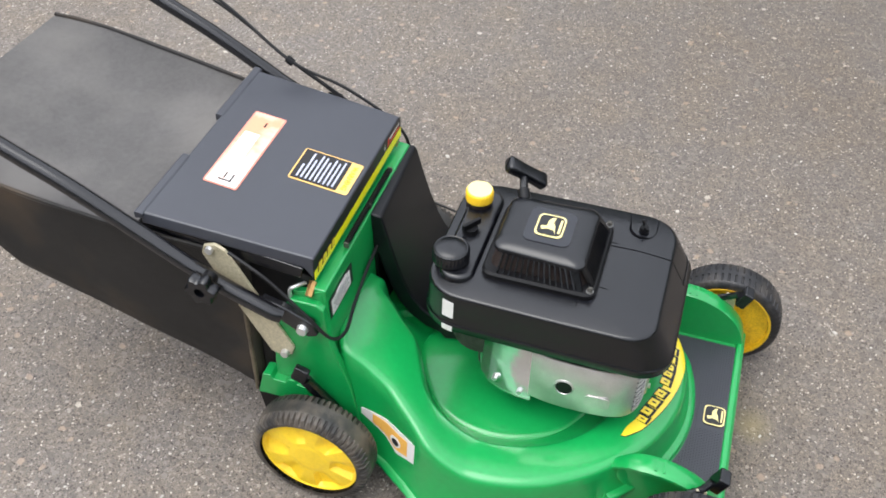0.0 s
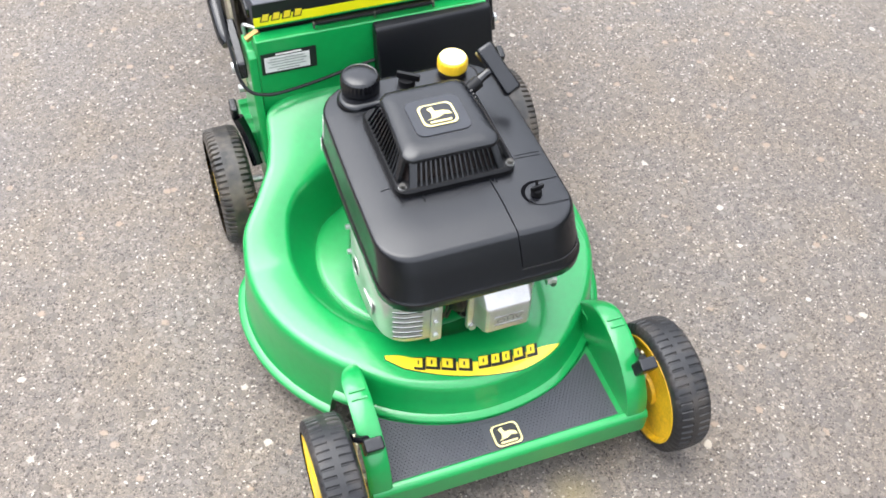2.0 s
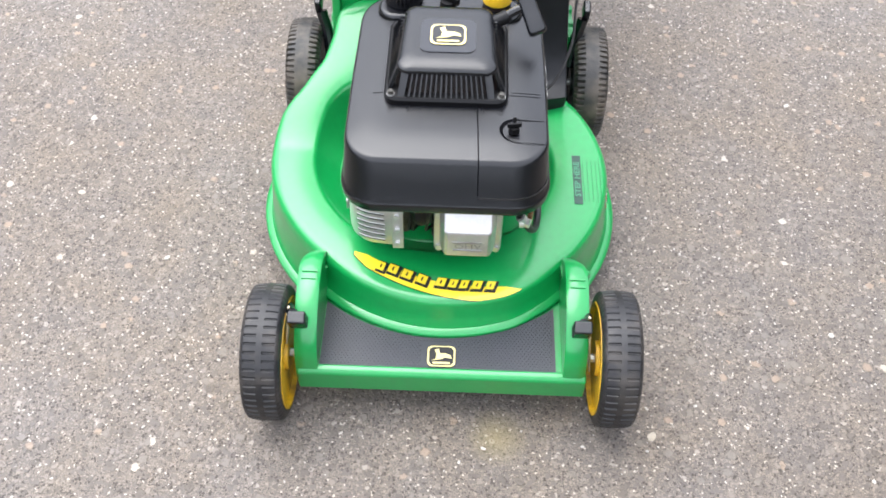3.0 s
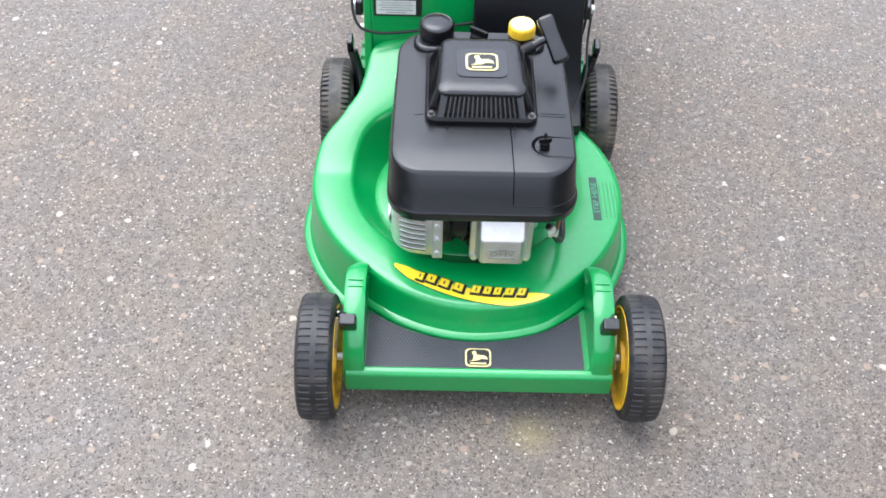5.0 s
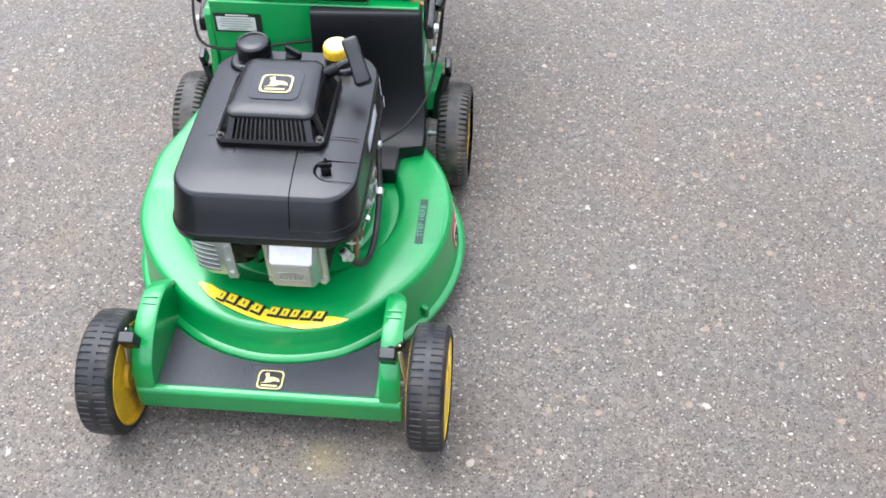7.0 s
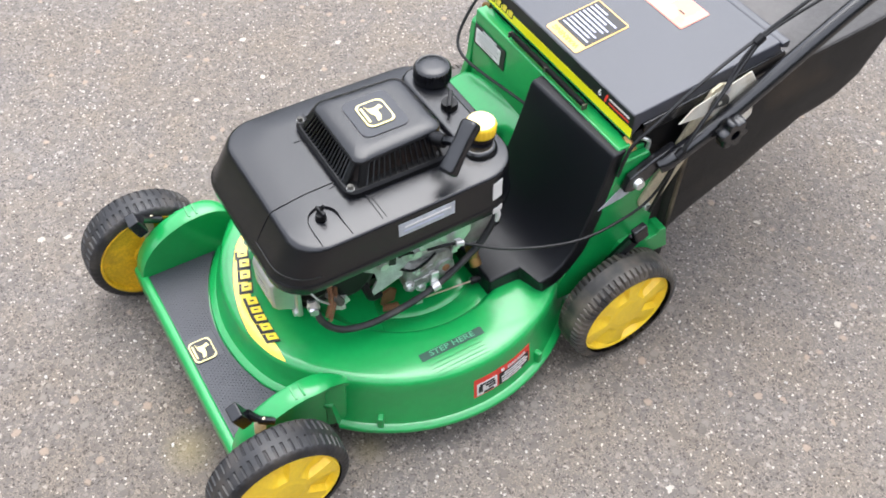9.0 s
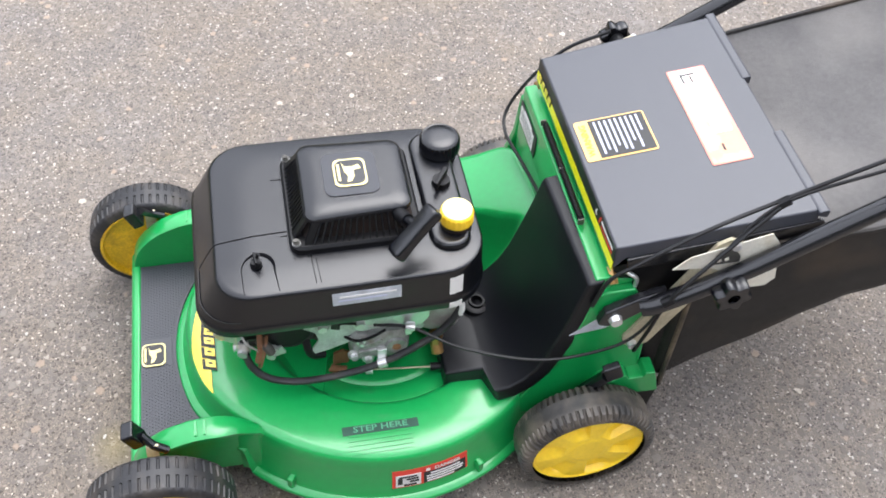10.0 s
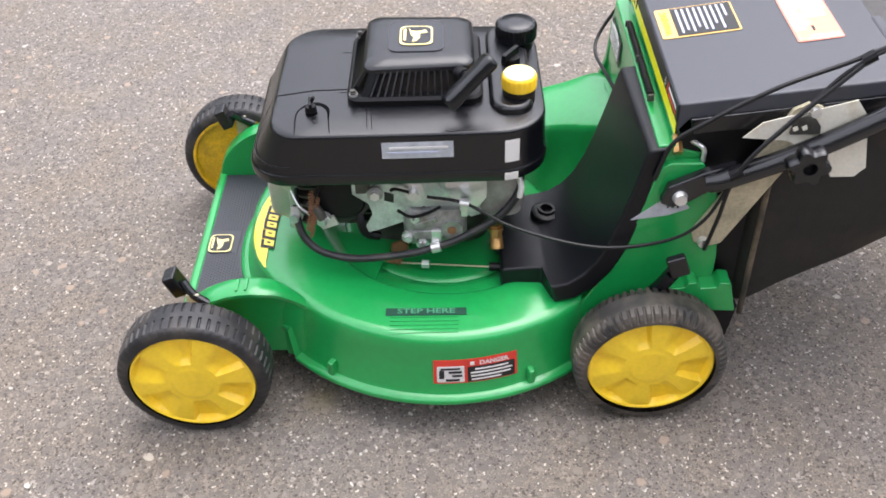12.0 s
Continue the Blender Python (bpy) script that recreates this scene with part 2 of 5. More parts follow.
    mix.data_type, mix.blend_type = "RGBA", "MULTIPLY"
    l.new(dimmed.outputs[0], mix.inputs[0])
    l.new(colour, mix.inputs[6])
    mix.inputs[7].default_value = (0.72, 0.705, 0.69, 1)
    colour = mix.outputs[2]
    # mossy stains before the mower's front edge and by its wheel
    for place, size, much in (((0.09, -0.05, 0), 0.05, 0.55), ((0.222, 0.184, 0), 0.035, 0.4)):
        geo = n.new("ShaderNodeVectorMath")
        geo.operation = "DISTANCE"
        l.new(add.outputs[2], geo.inputs[0])
        geo.inputs[1].default_value = place
        near = n.new("ShaderNodeMapRange")
        near.inputs[1].default_value, near.inputs[2].default_value = size, 0.0
        near.inputs[4].default_value = much
        l.new(geo.outputs["Value"], near.inputs[0])
        mix = n.new("ShaderNodeMix")
        mix.data_type = "RGBA"
        l.new(near.outputs[0], mix.inputs[0])
        l.new(colour, mix.inputs[6])
        mix.inputs[7].default_value = (0.27, 0.22, 0.1, 1)
        colour = mix.outputs[2]
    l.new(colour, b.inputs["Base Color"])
    b.inputs["Roughness"].default_value = 0.82
    last = None
    for h, d in heights:
        bp = n.new("ShaderNodeBump")
        bp.inputs["Distance"].default_value, bp.inputs["Strength"].default_value = d, 0.8
        l.new(h, bp.inputs["Height"])
        if last:
            l.new(last, bp.inputs["Normal"])
        last = bp.outputs["Normal"]
    l.new(last, b.inputs["Normal"])
    return m


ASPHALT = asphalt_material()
PEBBLE = material("pale_stone_chip", (0.46, 0.43, 0.38), 0.6, vary=(0.3, 90))
SKYBLOCK = material("sky_blocker", (0.05, 0.065, 0.04), 0.8, vary=(0.5, 2), bump=((6, 0.2),))
SOIL = material("lawn_soil", (0.08, 0.09, 0.035), 0.8, vary=(0.4, 5), tint=((0.14, 0.11, 0.06), 9, 0.5, 0.7), bump=((60, 0.01),))
GRASS = material("lawn_grass", (0.13, 0.18, 0.035), 0.6, vary=(0.35, 3), tint=((0.42, 0.33, 0.14), 9, 0.45, 0.62))


# ---- mesh helpers ----
def part(name, bm, mat, parent, label="", smooth=35, bevel=0.0, steps=2, flat=False):
    """Links a bmesh as one mesh object under a thing or a part. smooth: edges below that angle are shaded round; flat: large faces stay flat."""
    bmesh.ops.recalc_face_normals(bm, faces=bm.faces)
    me = bpy.data.meshes.new(name)
    bm.to_mesh(me)
    bm.free()
    ob = mesh_part(name, me, mat, parent, label, smooth, bevel, steps)
    if flat:
        w = ob.modifiers.new("flat_panels", "WEIGHTED_NORMAL")
        w.weight, w.keep_sharp = 100, True
    return ob


def mesh_part(name, me, mat, parent, label="", smooth=35, bevel=0.0, steps=2):
    me.materials.append(mat)
    me.shade_smooth()
    if not bevel:
        me.set_sharp_from_angle(angle=radians(smooth))
    ob = new(name, me)
    if bevel:
        b = ob.modifiers.new("bevel", "BEVEL")
        b.width, b.segments, b.limit_method, b.angle_limit = bevel, steps, "ANGLE", radians(28)
        b.harden_normals = True
    if parent:
        ob.parent = parent
    if label:
        tagged(ob, label)
    return ob


def box(c, s, m=None, bm=None):
    bm = bm or bmesh.new()
    t = Matrix.Translation(c) @ (m or Matrix()) @ Matrix.Diagonal((*s, 1))
    bmesh.ops.create_cube(bm, size=1, matrix=t)
    return bm


def cylinder(a, b, r, r2=None, segs=24, bm=None):
    bm = bm or bmesh.new()
    a, b = Vector(a), Vector(b)
    t = Matrix.Translation((a + b) / 2) @ (b - a).to_track_quat("Z", "Y").to_matrix().to_4x4()
    bmesh.ops.create_cone(bm, cap_ends=True, segments=segs, radius1=r, radius2=r if r2 is None else r2, depth=(b - a).length, matrix=t)
    return bm


def prism(points, axis, lo, hi, bm=None):
    """A flat outline, given in the two other axes in order, drawn out along an axis."""
    bm = bm or bmesh.new()
    k = "xyz".index(axis)

    def at(p, v):
        q = list(p)
        q.insert(k, v)
        return bm.verts.new(q)

    one, two = [at(p, lo) for p in points], [at(p, hi) for p in points]
    bm.faces.new(one)
    bm.faces.new(two)
    for i in range(len(points)):
        j = (i + 1) % len(points)
        bm.faces.new((one[i], one[j], two[j], two[i]))
    return bm


def loft(rings, bm=None, close=True, caps=True):
    bm = bm or bmesh.new()
    rows = [[bm.verts.new(p) for p in ring] for ring in rings]
    size = len(rows[0])
    for a, b in zip(rows, rows[1:]):
        for i in range(size if close else size - 1):
            j = (i + 1) % size
            bm.faces.new((a[i], a[j], b[j], b[i]))
    if caps:
        bm.faces.new(rows[0])
        bm.faces.new(rows[-1])
    return bm


def glide(points, steps=8):
    """A smooth line through points."""
    p = [Vector(q) for q in points]
    p = [p[0] * 2 - p[1]] + p + [p[-1] * 2 - p[-2]]
    out = []
    for i in range(1, len(p) - 2):
        for k in range(steps):
            t = k / steps
            out.append(0.5 * (2 * p[i] + (p[i + 1] - p[i - 1]) * t + (2 * p[i - 1] - 5 * p[i] + 4 * p[i + 1] - p[i + 2]) * t * t
                              + (3 * p[i] - p[i - 1] - 3 * p[i + 1] + p[i + 2]) * t ** 3))
    return out + [p[-2]]


def tube(points, r, steps=8, segs=10, bm=None):
    line = glide(points, steps)
    rings, up = [], None
    for i, q in enumerate(line):
        d = (line[min(i + 1, len(line) - 1)] - line[max(i - 1, 0)]).normalized()
        if up is None:
            up = d.orthogonal().normalized()
        up = (up - d * up.dot(d)).normalized()
        side = d.cross(up)
        rings.append([q + (up * math.cos(a) + side * math.sin(a)) * r for a in (2 * math.pi * k / segs for k in range(segs))])
    return loft(rings, bm)


def rounded(hw, y0, y1, r, z, n=6, cx=0.0):
    """A rounded rectangle at height z: x within hw of cx, y from y0 to y1."""
    out = []
    for sx, yc, a0 in ((1, y1 - r, 0), (-1, y1 - r, 90), (-1, y0 + r, 180), (1, y0 + r, 270)):
        for k in range(n + 1):
            a = radians(a0 + 90 * k / n)
            out.append(Vector((cx + sx * (hw - r) + r * math.cos(a), yc + r * math.sin(a), z)))
    return out


def lathe(profile, segs=48, bm=None):
    """Turns rows of (along x, radius) round the x axis; the ends are closed."""
    return loft([[Vector((x, r * math.cos(a), r * math.sin(a))) for a in (2 * math.pi * k / segs for k in range(segs))] for x, r in profile], bm)


def moved(bm, m):
    bmesh.ops.transform(bm, matrix=m, verts=bm.verts)
    return bm


def sheet(rows, thick=0.0006):
    """A thin sheet from rows of points, with its back."""
    bm = bmesh.new()
    grid = [[bm.verts.new(p) for p in r] for r in rows]
    for a, b in zip(grid, grid[1:]):
        for i in range(len(a) - 1):
            bm.faces.new((a[i], a[i + 1], b[i + 1], b[i]))
    bmesh.ops.recalc_face_normals(bm, faces=bm.faces)
    bmesh.ops.solidify(bm, geom=list(bm.faces), thickness=thick)
    return bm


def lettering(words, height, place, mat, parent, label="", name="lettering", stretch=1.0, bold=0.0):
    """Flat letters of a cap height, centred on 0, 0 and then put through place(u, v) -> point."""
    cu = bpy.data.curves.new(name, "FONT")
    cu.body, cu.size, cu.align_x, cu.align_y, cu.resolution_u, cu.offset = words, height / 0.7, "CENTER", "CENTER", 2, bold
    ob = new(name, cu)
    bpy.context.view_layer.update()
    me = bpy.data.meshes.new_from_object(ob.evaluated_get(bpy.context.evaluated_depsgraph_get()))
    bpy.data.objects.remove(ob)
    for v in me.vertices:
        v.co = place(v.co.x * stretch, v.co.y)
    return mesh_part(name, me, mat, parent, label)


def plane_place(o, u, v):
    o, u, v = Vector(o), Vector(u), Vector(v)
    return lambda a, b: o + u * a + v * b


def patch(o, u, v, a, b, thick=0.0006, r=0.0):
    """A thin plate: centre o, unit ways u and v, sizes a by b, corners rounded by r. It lies out of the plane by its thickness."""
    o, u, v = Vector(o), Vector(u).normalized(), Vector(v).normalized()
    n = u.cross(v)
    if r:
        pts = [(p.x, p.y) for p in rounded(a / 2, -b / 2, b / 2, r, 0, 4)]
    else:
        pts = [(a / 2, -b / 2), (a / 2, b / 2), (-a / 2, b / 2), (-a / 2, -b / 2)]
    return loft([[o + u * x + v * y for x, y in pts], [o + u * x + v * y + n * thick for x, y in pts]])


# ---- ground ----
bm = bmesh.new()
bmesh.ops.create_grid(bm, x_segments=40, y_segments=40, size=400)
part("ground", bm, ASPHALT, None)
tagged(bpy.data.objects["ground"], "worn grey asphalt driveway with pale stone chips", "driveway", kind="structure")

random.seed(4)
bm = bmesh.new()
chips = [(0.621, 0.15, 0.006), (0.645, 0.68, 0.005), (-0.461, 0.26, 0.0045), (-0.34, 0.463, 0.004), (-0.205, -0.32, 0.004), (0.31, -0.065, 0.0035), (0.363, -0.187, 0.005)]
chips += [(random.uniform(-2.2, 2.0), random.uniform(-1.0, 2.8), 0.0009 + 0.0024 * random.random() ** 3) for _ in range(6500)]
bmesh.ops.create_icosphere(bm, subdivisions=1, radius=1)
bm.verts.index_update()
stone = [v.co.copy() for v in bm.verts]
sides = [[v.index for v in f.verts] for f in bm.faces]
bm.free()
verts, faces = [], []
for x, y, s in chips:
    t = pose(x, y, s * 0.25, 0, 0, random.uniform(0, 360)) @ Matrix.Diagonal((s * random.uniform(0.8, 1.6), s * random.uniform(0.6, 1), s * 0.5, 1))
    k = len(verts)
    verts += [t @ v for v in stone]
    faces += [[i + k for i in f] for f in sides]
me = bpy.data.meshes.new("gravel")
me.from_pydata(verts, [], faces)
tagged(mesh_part("gravel", me, PEBBLE, None), "pale stone chips lying in the asphalt", "gravel", kind="stuff")

# unseen dark ring, added to block the low sky; its height is shaped for reflections
rows = []
for z in (0, 1):
    rows.append([Vector((11 * math.cos(a), 11 * math.sin(a), z * (3.2 + (3.4 if math.cos(a) > 0 else 0.8) * math.cos(a) ** 2 + 1.6 * noise.noise((3 * math.cos(a), 3 * math.sin(a), 0)) + 0.6 * noise.noise((11 * math.cos(a), 11 * math.sin(a), 5))))) for a in (2 * math.pi * k / 180 for k in range(181))])
tagged(part("backdrop", sheet(rows, 0.3), SKYBLOCK, None), "dark unseen ring blocking the low sky all round", "hedge", kind="structure")

# the lawn's edge, where the drive ends
EDGE, ALONG = Vector((-1.216, -0.749)), Vector((-0.6, 0.8))
OUT = Vector((-0.8, -0.6))
bm = bmesh.new()
corners = [EDGE + ALONG * a + OUT * b for a, b in ((-9, 0.02), (9, 0.02), (9, 14), (-9, 14))]
bm.faces.new([bm.verts.new((c.x, c.y, 0.006)) for c in corners])
tagged(part("lawn_soil", bm, SOIL, None), "patchy green lawn beside the drive", "lawn", kind="structure")
verts, faces = [], []
for _ in range(22000):
    a, b = random.gauss(0.1, 0.75), random.random() ** 1.6 * 1.8 - 0.02
    c = EDGE + ALONG * a + OUT * (b + 0.03 * math.sin(a * 9) + 0.02 * math.sin(a * 31))
    h, w, turn = random.uniform(0.02, 0.06), random.uniform(0.0012, 0.0026), random.uniform(0, 6.3)
    lean = Vector((math.cos(turn * 3), math.sin(turn * 3))) * h * random.uniform(0.2, 0.9)
    side = Vector((math.cos(turn), math.sin(turn))) * w
    k = len(verts)
    for t in (0, 0.55):
        m = c + lean * t * t
        verts += [(m.x - side.x * (1 - t * 0.4), m.y - side.y * (1 - t * 0.4), h * t), (m.x + side.x * (1 - t * 0.4), m.y + side.y * (1 - t * 0.4), h * t)]
    verts.append((c.x + lean.x, c.y + lean.y, h * 0.92))
    faces += [(k, k + 1, k + 3, k + 2), (k + 2, k + 3, k + 4)]
me = bpy.data.meshes.new("grass")
me.from_pydata(verts, [], faces)
tagged(mesh_part("grass", me, GRASS, None), "green and straw-coloured grass blades at the drive's edge", "grass", kind="stuff")

# ---- the mower ----
mower = tagged(new("lawn_mower"), "green walk-behind lawn mower with black engine cover and yellow wheels", "lawn mower")

# deck: a round shell described by radius and height round its centre
DECK = Vector((-0.004, 0.36))


def table(rows, a):
    """A smooth closed curve through rows of (degrees, value), with no overshoot."""
    a %= 360
    n = len(rows)

    def row(i):
        return rows[i % n][0] + 360 * (i // n), rows[i % n][1]

    def slope(i):
        (a0, v0), (a1, v1), (a2, v2) = row(i - 1), row(i), row(i + 1)
        d0, d1 = (v1 - v0) / (a1 - a0), (v2 - v1) / (a2 - a1)
        return 2 * d0 * d1 / (d0 + d1) if d0 * d1 > 0 else 0.0

    for i in range(-1, n):
        (a0, v0), (a1, v1) = row(i), row(i + 1)
        if a0 <= a <= a1:
            w = a1 - a0
            t = (a - a0) / w
            return (v0 * (1 + 2 * t) + slope(i) * w * t) * (1 - t) ** 2 + (v1 * (3 - 2 * t) - slope(i + 1) * w * (1 - t)) * t * t
    return rows[0][1]


SHOULDER = [(0, 0.264), (30, 0.262), (55, 0.262), (90, 0.26), (110, 0.27), (127, 0.295), (136, 0.268), (145, 0.254), (154, 0.257), (168, 0.274), (180, 0.276), (225, 0.27), (250, 0.279), (270, 0.285), (290, 0.286), (300, 0.28), (315, 0.271)]
RIM = [(0, 0.178), (40, 0.178), (80, 0.19), (90, 0.225), (99, 0.224), (105, 0.206), (110, 0.195), (124, 0.173), (141, 0.186), (150, 0.199), (160, 0.206), (172, 0.206), (205, 0.204), (226, 0.202), (250, 0.196), (270, 0.19), (300, 0.18)]
FLOOR = [(0, 0.135), (60, 0.13), (100, 0.155), (125, 0.155), (150, 0.165), (180, 0.166), (210, 0.164), (235, 0.158), (270, 0.15), (300, 0.14)]
TOP = [(0, 0.15), (60, 0.15), (110, 0.17), (150, 0.172), (180, 0.168), (225, 0.164), (270, 0.158), (315, 0.153)]
HEM = [(0, 0.05), (40, 0.05), (140, 0.05), (223.4, 0.05), (225.1, 0.1), (270, 0.1), (311.9, 0.1), (313.6, 0.05)]
FLOOR_Z = 0.134


def ramp_up(x, y):
    """The chute behind the ring, which climbs evenly towards the rear."""
    k = min(1, max(0, (0.012 - x) / 0.035))
    k = k * k * (3 - 2 * k)
    u = max(0, y - 0.36)
    return 0.5 * u * u / (u + 0.03) * k


def deck_rings(a):
    c, s = math.cos(radians(a)), math.sin(radians(a))
    rs, rw, rf, zt, zh = (table(t, a) for t in (SHOULDER, RIM, FLOOR, TOP, HEM))
    out = []

    def add(r, z, on=0.0):
        x, y = DECK.x + r * c, DECK.y + r * s
        out.append(Vector((x, y, z + on * ramp_up(x, y))))

    add(0.03, FLOOR_Z)
    add(0.1, FLOOR_Z)
    add(rf - 0.008, FLOOR_Z)
    add(rf - 0.002, FLOOR_Z - 0.001)
    add(rf + 0.001, FLOOR_Z - 0.004)
    add(rf * 0.55 + rw * 0.45, FLOOR_Z * 0.72 + zt * 0.28, 0.3)
    add(rw - 0.009, zt - 0.013, 0.75)
    add(rw - 0.004, zt - 0.006, 0.95)
    add(rw - 0.001, zt - 0.0018, 1)
    add(rw + 0.004, zt, 1)
    add(rw * 0.5 + rs * 0.5, zt, 1)
    add(rs - 0.016, zt - 0.0005, 1)
    add(rs - 0.008, zt - 0.002, 1)
    add(rs - 0.003, zt - 0.0055, 1)
    add(rs - 0.0005, zt - 0.011, 1)
    add(rs + 0.0005, zt - 0.03, 0.8)
    add(rs + 0.007, zh + 0.014)
    add(rs + 0.01, zh + 0.008)
    add(rs + 0.019, zh + 0.006)
    add(rs + 0.021, zh + 0.003)
    add(rs + 0.02, zh - 0.002)
    add(rs + 0.004, zh - 0.002)
    add(rs - 0.008, zt - 0.03)
    return out


def deck_point(a, r, lift=0.0):
    """The point of the deck's top at an angle and a radius."""
    ring = deck_rings(a)
    rows = [((p.xy - DECK).length, p.z) for p in ring[:15]]
    for (r0, z0), (r1, z1) in zip(rows, rows[1:]):
        if r0 <= r <= r1:
            z = z0 + (z1 - z0) * (r - r0) / max(1e-6, r1 - r0)
            return Vector((DECK.x + r * math.cos(radians(a)), DECK.y + r * math.sin(radians(a)), z + lift))
    return ring[14] + Vector((0, 0, lift))


def deck_at(x, y, lift=0.0):
    d = Vector((x, y)) - DECK
    a = math.degrees(math.atan2(d.y, d.x))
    most = table(SHOULDER, a) - 0.004
    return deck_point(a, d.length if d.length < most else most + (d.length - most) * 0.1, lift)


def deck_side(a, z, out=0.0008):
    """The point of the deck's skirt at an angle and height."""
    ring = deck_rings(a)[13:18]
    for p, q in zip(ring, ring[1:]):
        if q.z <= z <= p.z:
            s = p.lerp(q, (p.z - z) / (p.z - q.z))
            return s + Vector((math.cos(radians(a)), math.sin(radians(a)), 0)) * out
    return ring[0] + Vector((math.cos(radians(a)), math.sin(radians(a)), 0)) * out


N = 240
cols = [deck_rings(360 * i / N) for i in range(N)]
deck = part("deck", loft([[c[k] for c in cols] for k in range(len(cols[0]))], caps=False), GREEN, mower, "glossy green steel mower deck", smooth=50)

for a in (325.5, 23):
    p = deck_side(a, 0.07)
    t = Matrix.Translation(p) @ pose(0, 0, 0, 0, 0, a)
    part("lug", moved(box((0.003, 0, -0.003), (0.013, 0.01, 0.024)), t), GREEN, deck, bevel=0.003)

# yellow crescent decal and its row of outlined marks
lower = [(x, 0.0835 + 2.05 * (x - 0.045) ** 2 + 17 * max(0, x - 0.045) ** 3) for x in np.linspace(-0.129, 0.118, 25)]
upper = [(x, 0.107 + (2.0 if x < 0.045 else 1.2) * (x - 0.045) ** 2) for x in np.linspace(-0.129, 0.118, 25)]
ends = [min(1, 9 * i / 24 + 0.3, 6 * (24 - i) / 24 + 0.4) for i in range(25)]


def crescent(grow, lift):
    rows = []
    for k in range(7):
        row = []
        for (x, y0), (_, y1), e in zip(lower, upper, ends):
            mid = y0 * 0.5 + y1 * 0.5
            y = mid + (k / 6 - 0.5) * max(0.003, (y1 - y0)) * e * grow
            row.append(deck_at(x * (1 + (grow - 1) * 0.12), y, lift))
        rows.append(row)
    return sheet(rows)


part("decal", crescent(1.06, 0.0006), INK, deck, "thin black outline of a crescent decal")
part("decal", crescent(1.0, 0.0014), STRIPE, deck, "bright yellow crescent decal")
# the maker's name as ten plain slanted blocks, yellow on black, along the crescent's upper edge
for x, y, wide in ((-0.0873, 0.1335, 0.8), (-0.0693, 0.129, 1.0), (-0.0487, 0.121, 1.05), (-0.0264, 0.1135, 1.0), (0.0011, 0.11, 1.0), (0.0188, 0.1085, 0.85), (0.0347, 0.108, 0.85), (0.0534, 0.108, 1.0), (0.0729, 0.1085, 0.9)):
    slope = -0.4 if x < -0.015 else (-0.1 if x < 0.02 else 0.02)
    back = None
    for grow, shift, lift, mat in ((1.0, (0.0012, -0.0012), 0.0024, INK), (0.72, (-0.0004, 0.0006), 0.0032, STRIPE), (0.13, (-0.0004, 0.0002), 0.004, INK)):
        w, h = 0.0092 * wide * (grow if grow > 0.5 else grow * 0.9), 0.0098 * (grow if grow > 0.5 else 0.3)
        rows = [[deck_at(x + shift[0] + u * w + v * h * 0.32, y + shift[1] + v * h + u * w * slope, lift) for u in (-1, -0.3, 0.3, 1)] for v in (-1, 0, 1)]
        back = part("mark", sheet(rows), mat, back or deck) if back is None else part("field", sheet(rows), mat, deck)

# step decal: a dark band with letters, thin lines beside it
rows = [[deck_at(x, y, 0.0008) for y in np.linspace(0.278, 0.383, 18)] for x in np.linspace(0.203, 0.2165, 5)]
part("decal", sheet(rows), TEAL, deck, "dark green printed band")
lettering("STEP HERE", 0.0088, lambda u, v: deck_at(0.2097 - v, 0.3305 + u, 0.0018), LIME, deck, "pale green printed words", stretch=1.28, bold=0.00025)
for x in (0.219, 0.226, 0.233, 0.240, 0.246):
    part("line", sheet([[deck_at(x + d, y, 0.0008) for y in np.linspace(0.284, 0.372, 12)] for d in (0, 0.0009)]), DEEP, deck)

# danger label on the right skirt, diamond label on the left
def skirt_label(a0, a1, z0, z1, mat, label="", out=0.0008, n=8):
    rows = [[deck_side(a0 + (a1 - a0) * i / n, z, out) for i in range(n + 1)] for z in (z0, (z0 + z1) / 2, z1)]
    return part("label", sheet(rows), mat, deck, label)


skirt_label(-4.6, 19.2, 0.0745, 0.1135, RED, "red danger label with white and black fields")
skirt_label(-3.6, 4.0, 0.0775, 0.1035, WHITE, "white pictogram field", 0.0016)
for a0, a1, z0, z1 in ((-2.6, 2.8, 0.0985, 0.1012), (-3.0, -1.6, 0.084, 0.0975), (-0.4, 3.2, 0.0925, 0.096), (0.6, 3.4, 0.0865, 0.09), (-1.2, 2.6, 0.0795, 0.083)):
    skirt_label(a0, a1, z0, z1, INK, "", 0.0024, 4)
skirt_label(4.9, 18.4, 0.0765, 0.101, INK, "black text field", 0.0016)
for k, (a0, a1) in enumerate(((6.0, 14.5), (5.8, 17.2), (5.8, 17.6), (7.0, 16.5))):
    skirt_label(a0, a1, 0.0792 + 0.0056 * k, 0.0814 + 0.0056 * k, WHITE, "", 0.0024)
lettering("DANGER", 0.0068, lambda u, v: deck_side(12.4 + math.degrees(u / 0.27), 0.1072 + v, 0.0024), WHITE, deck, "white printed word", bold=0.0003)
skirt_label(5.6, 6.8, 0.1045, 0.11, WHITE, "", 0.0024, 3)

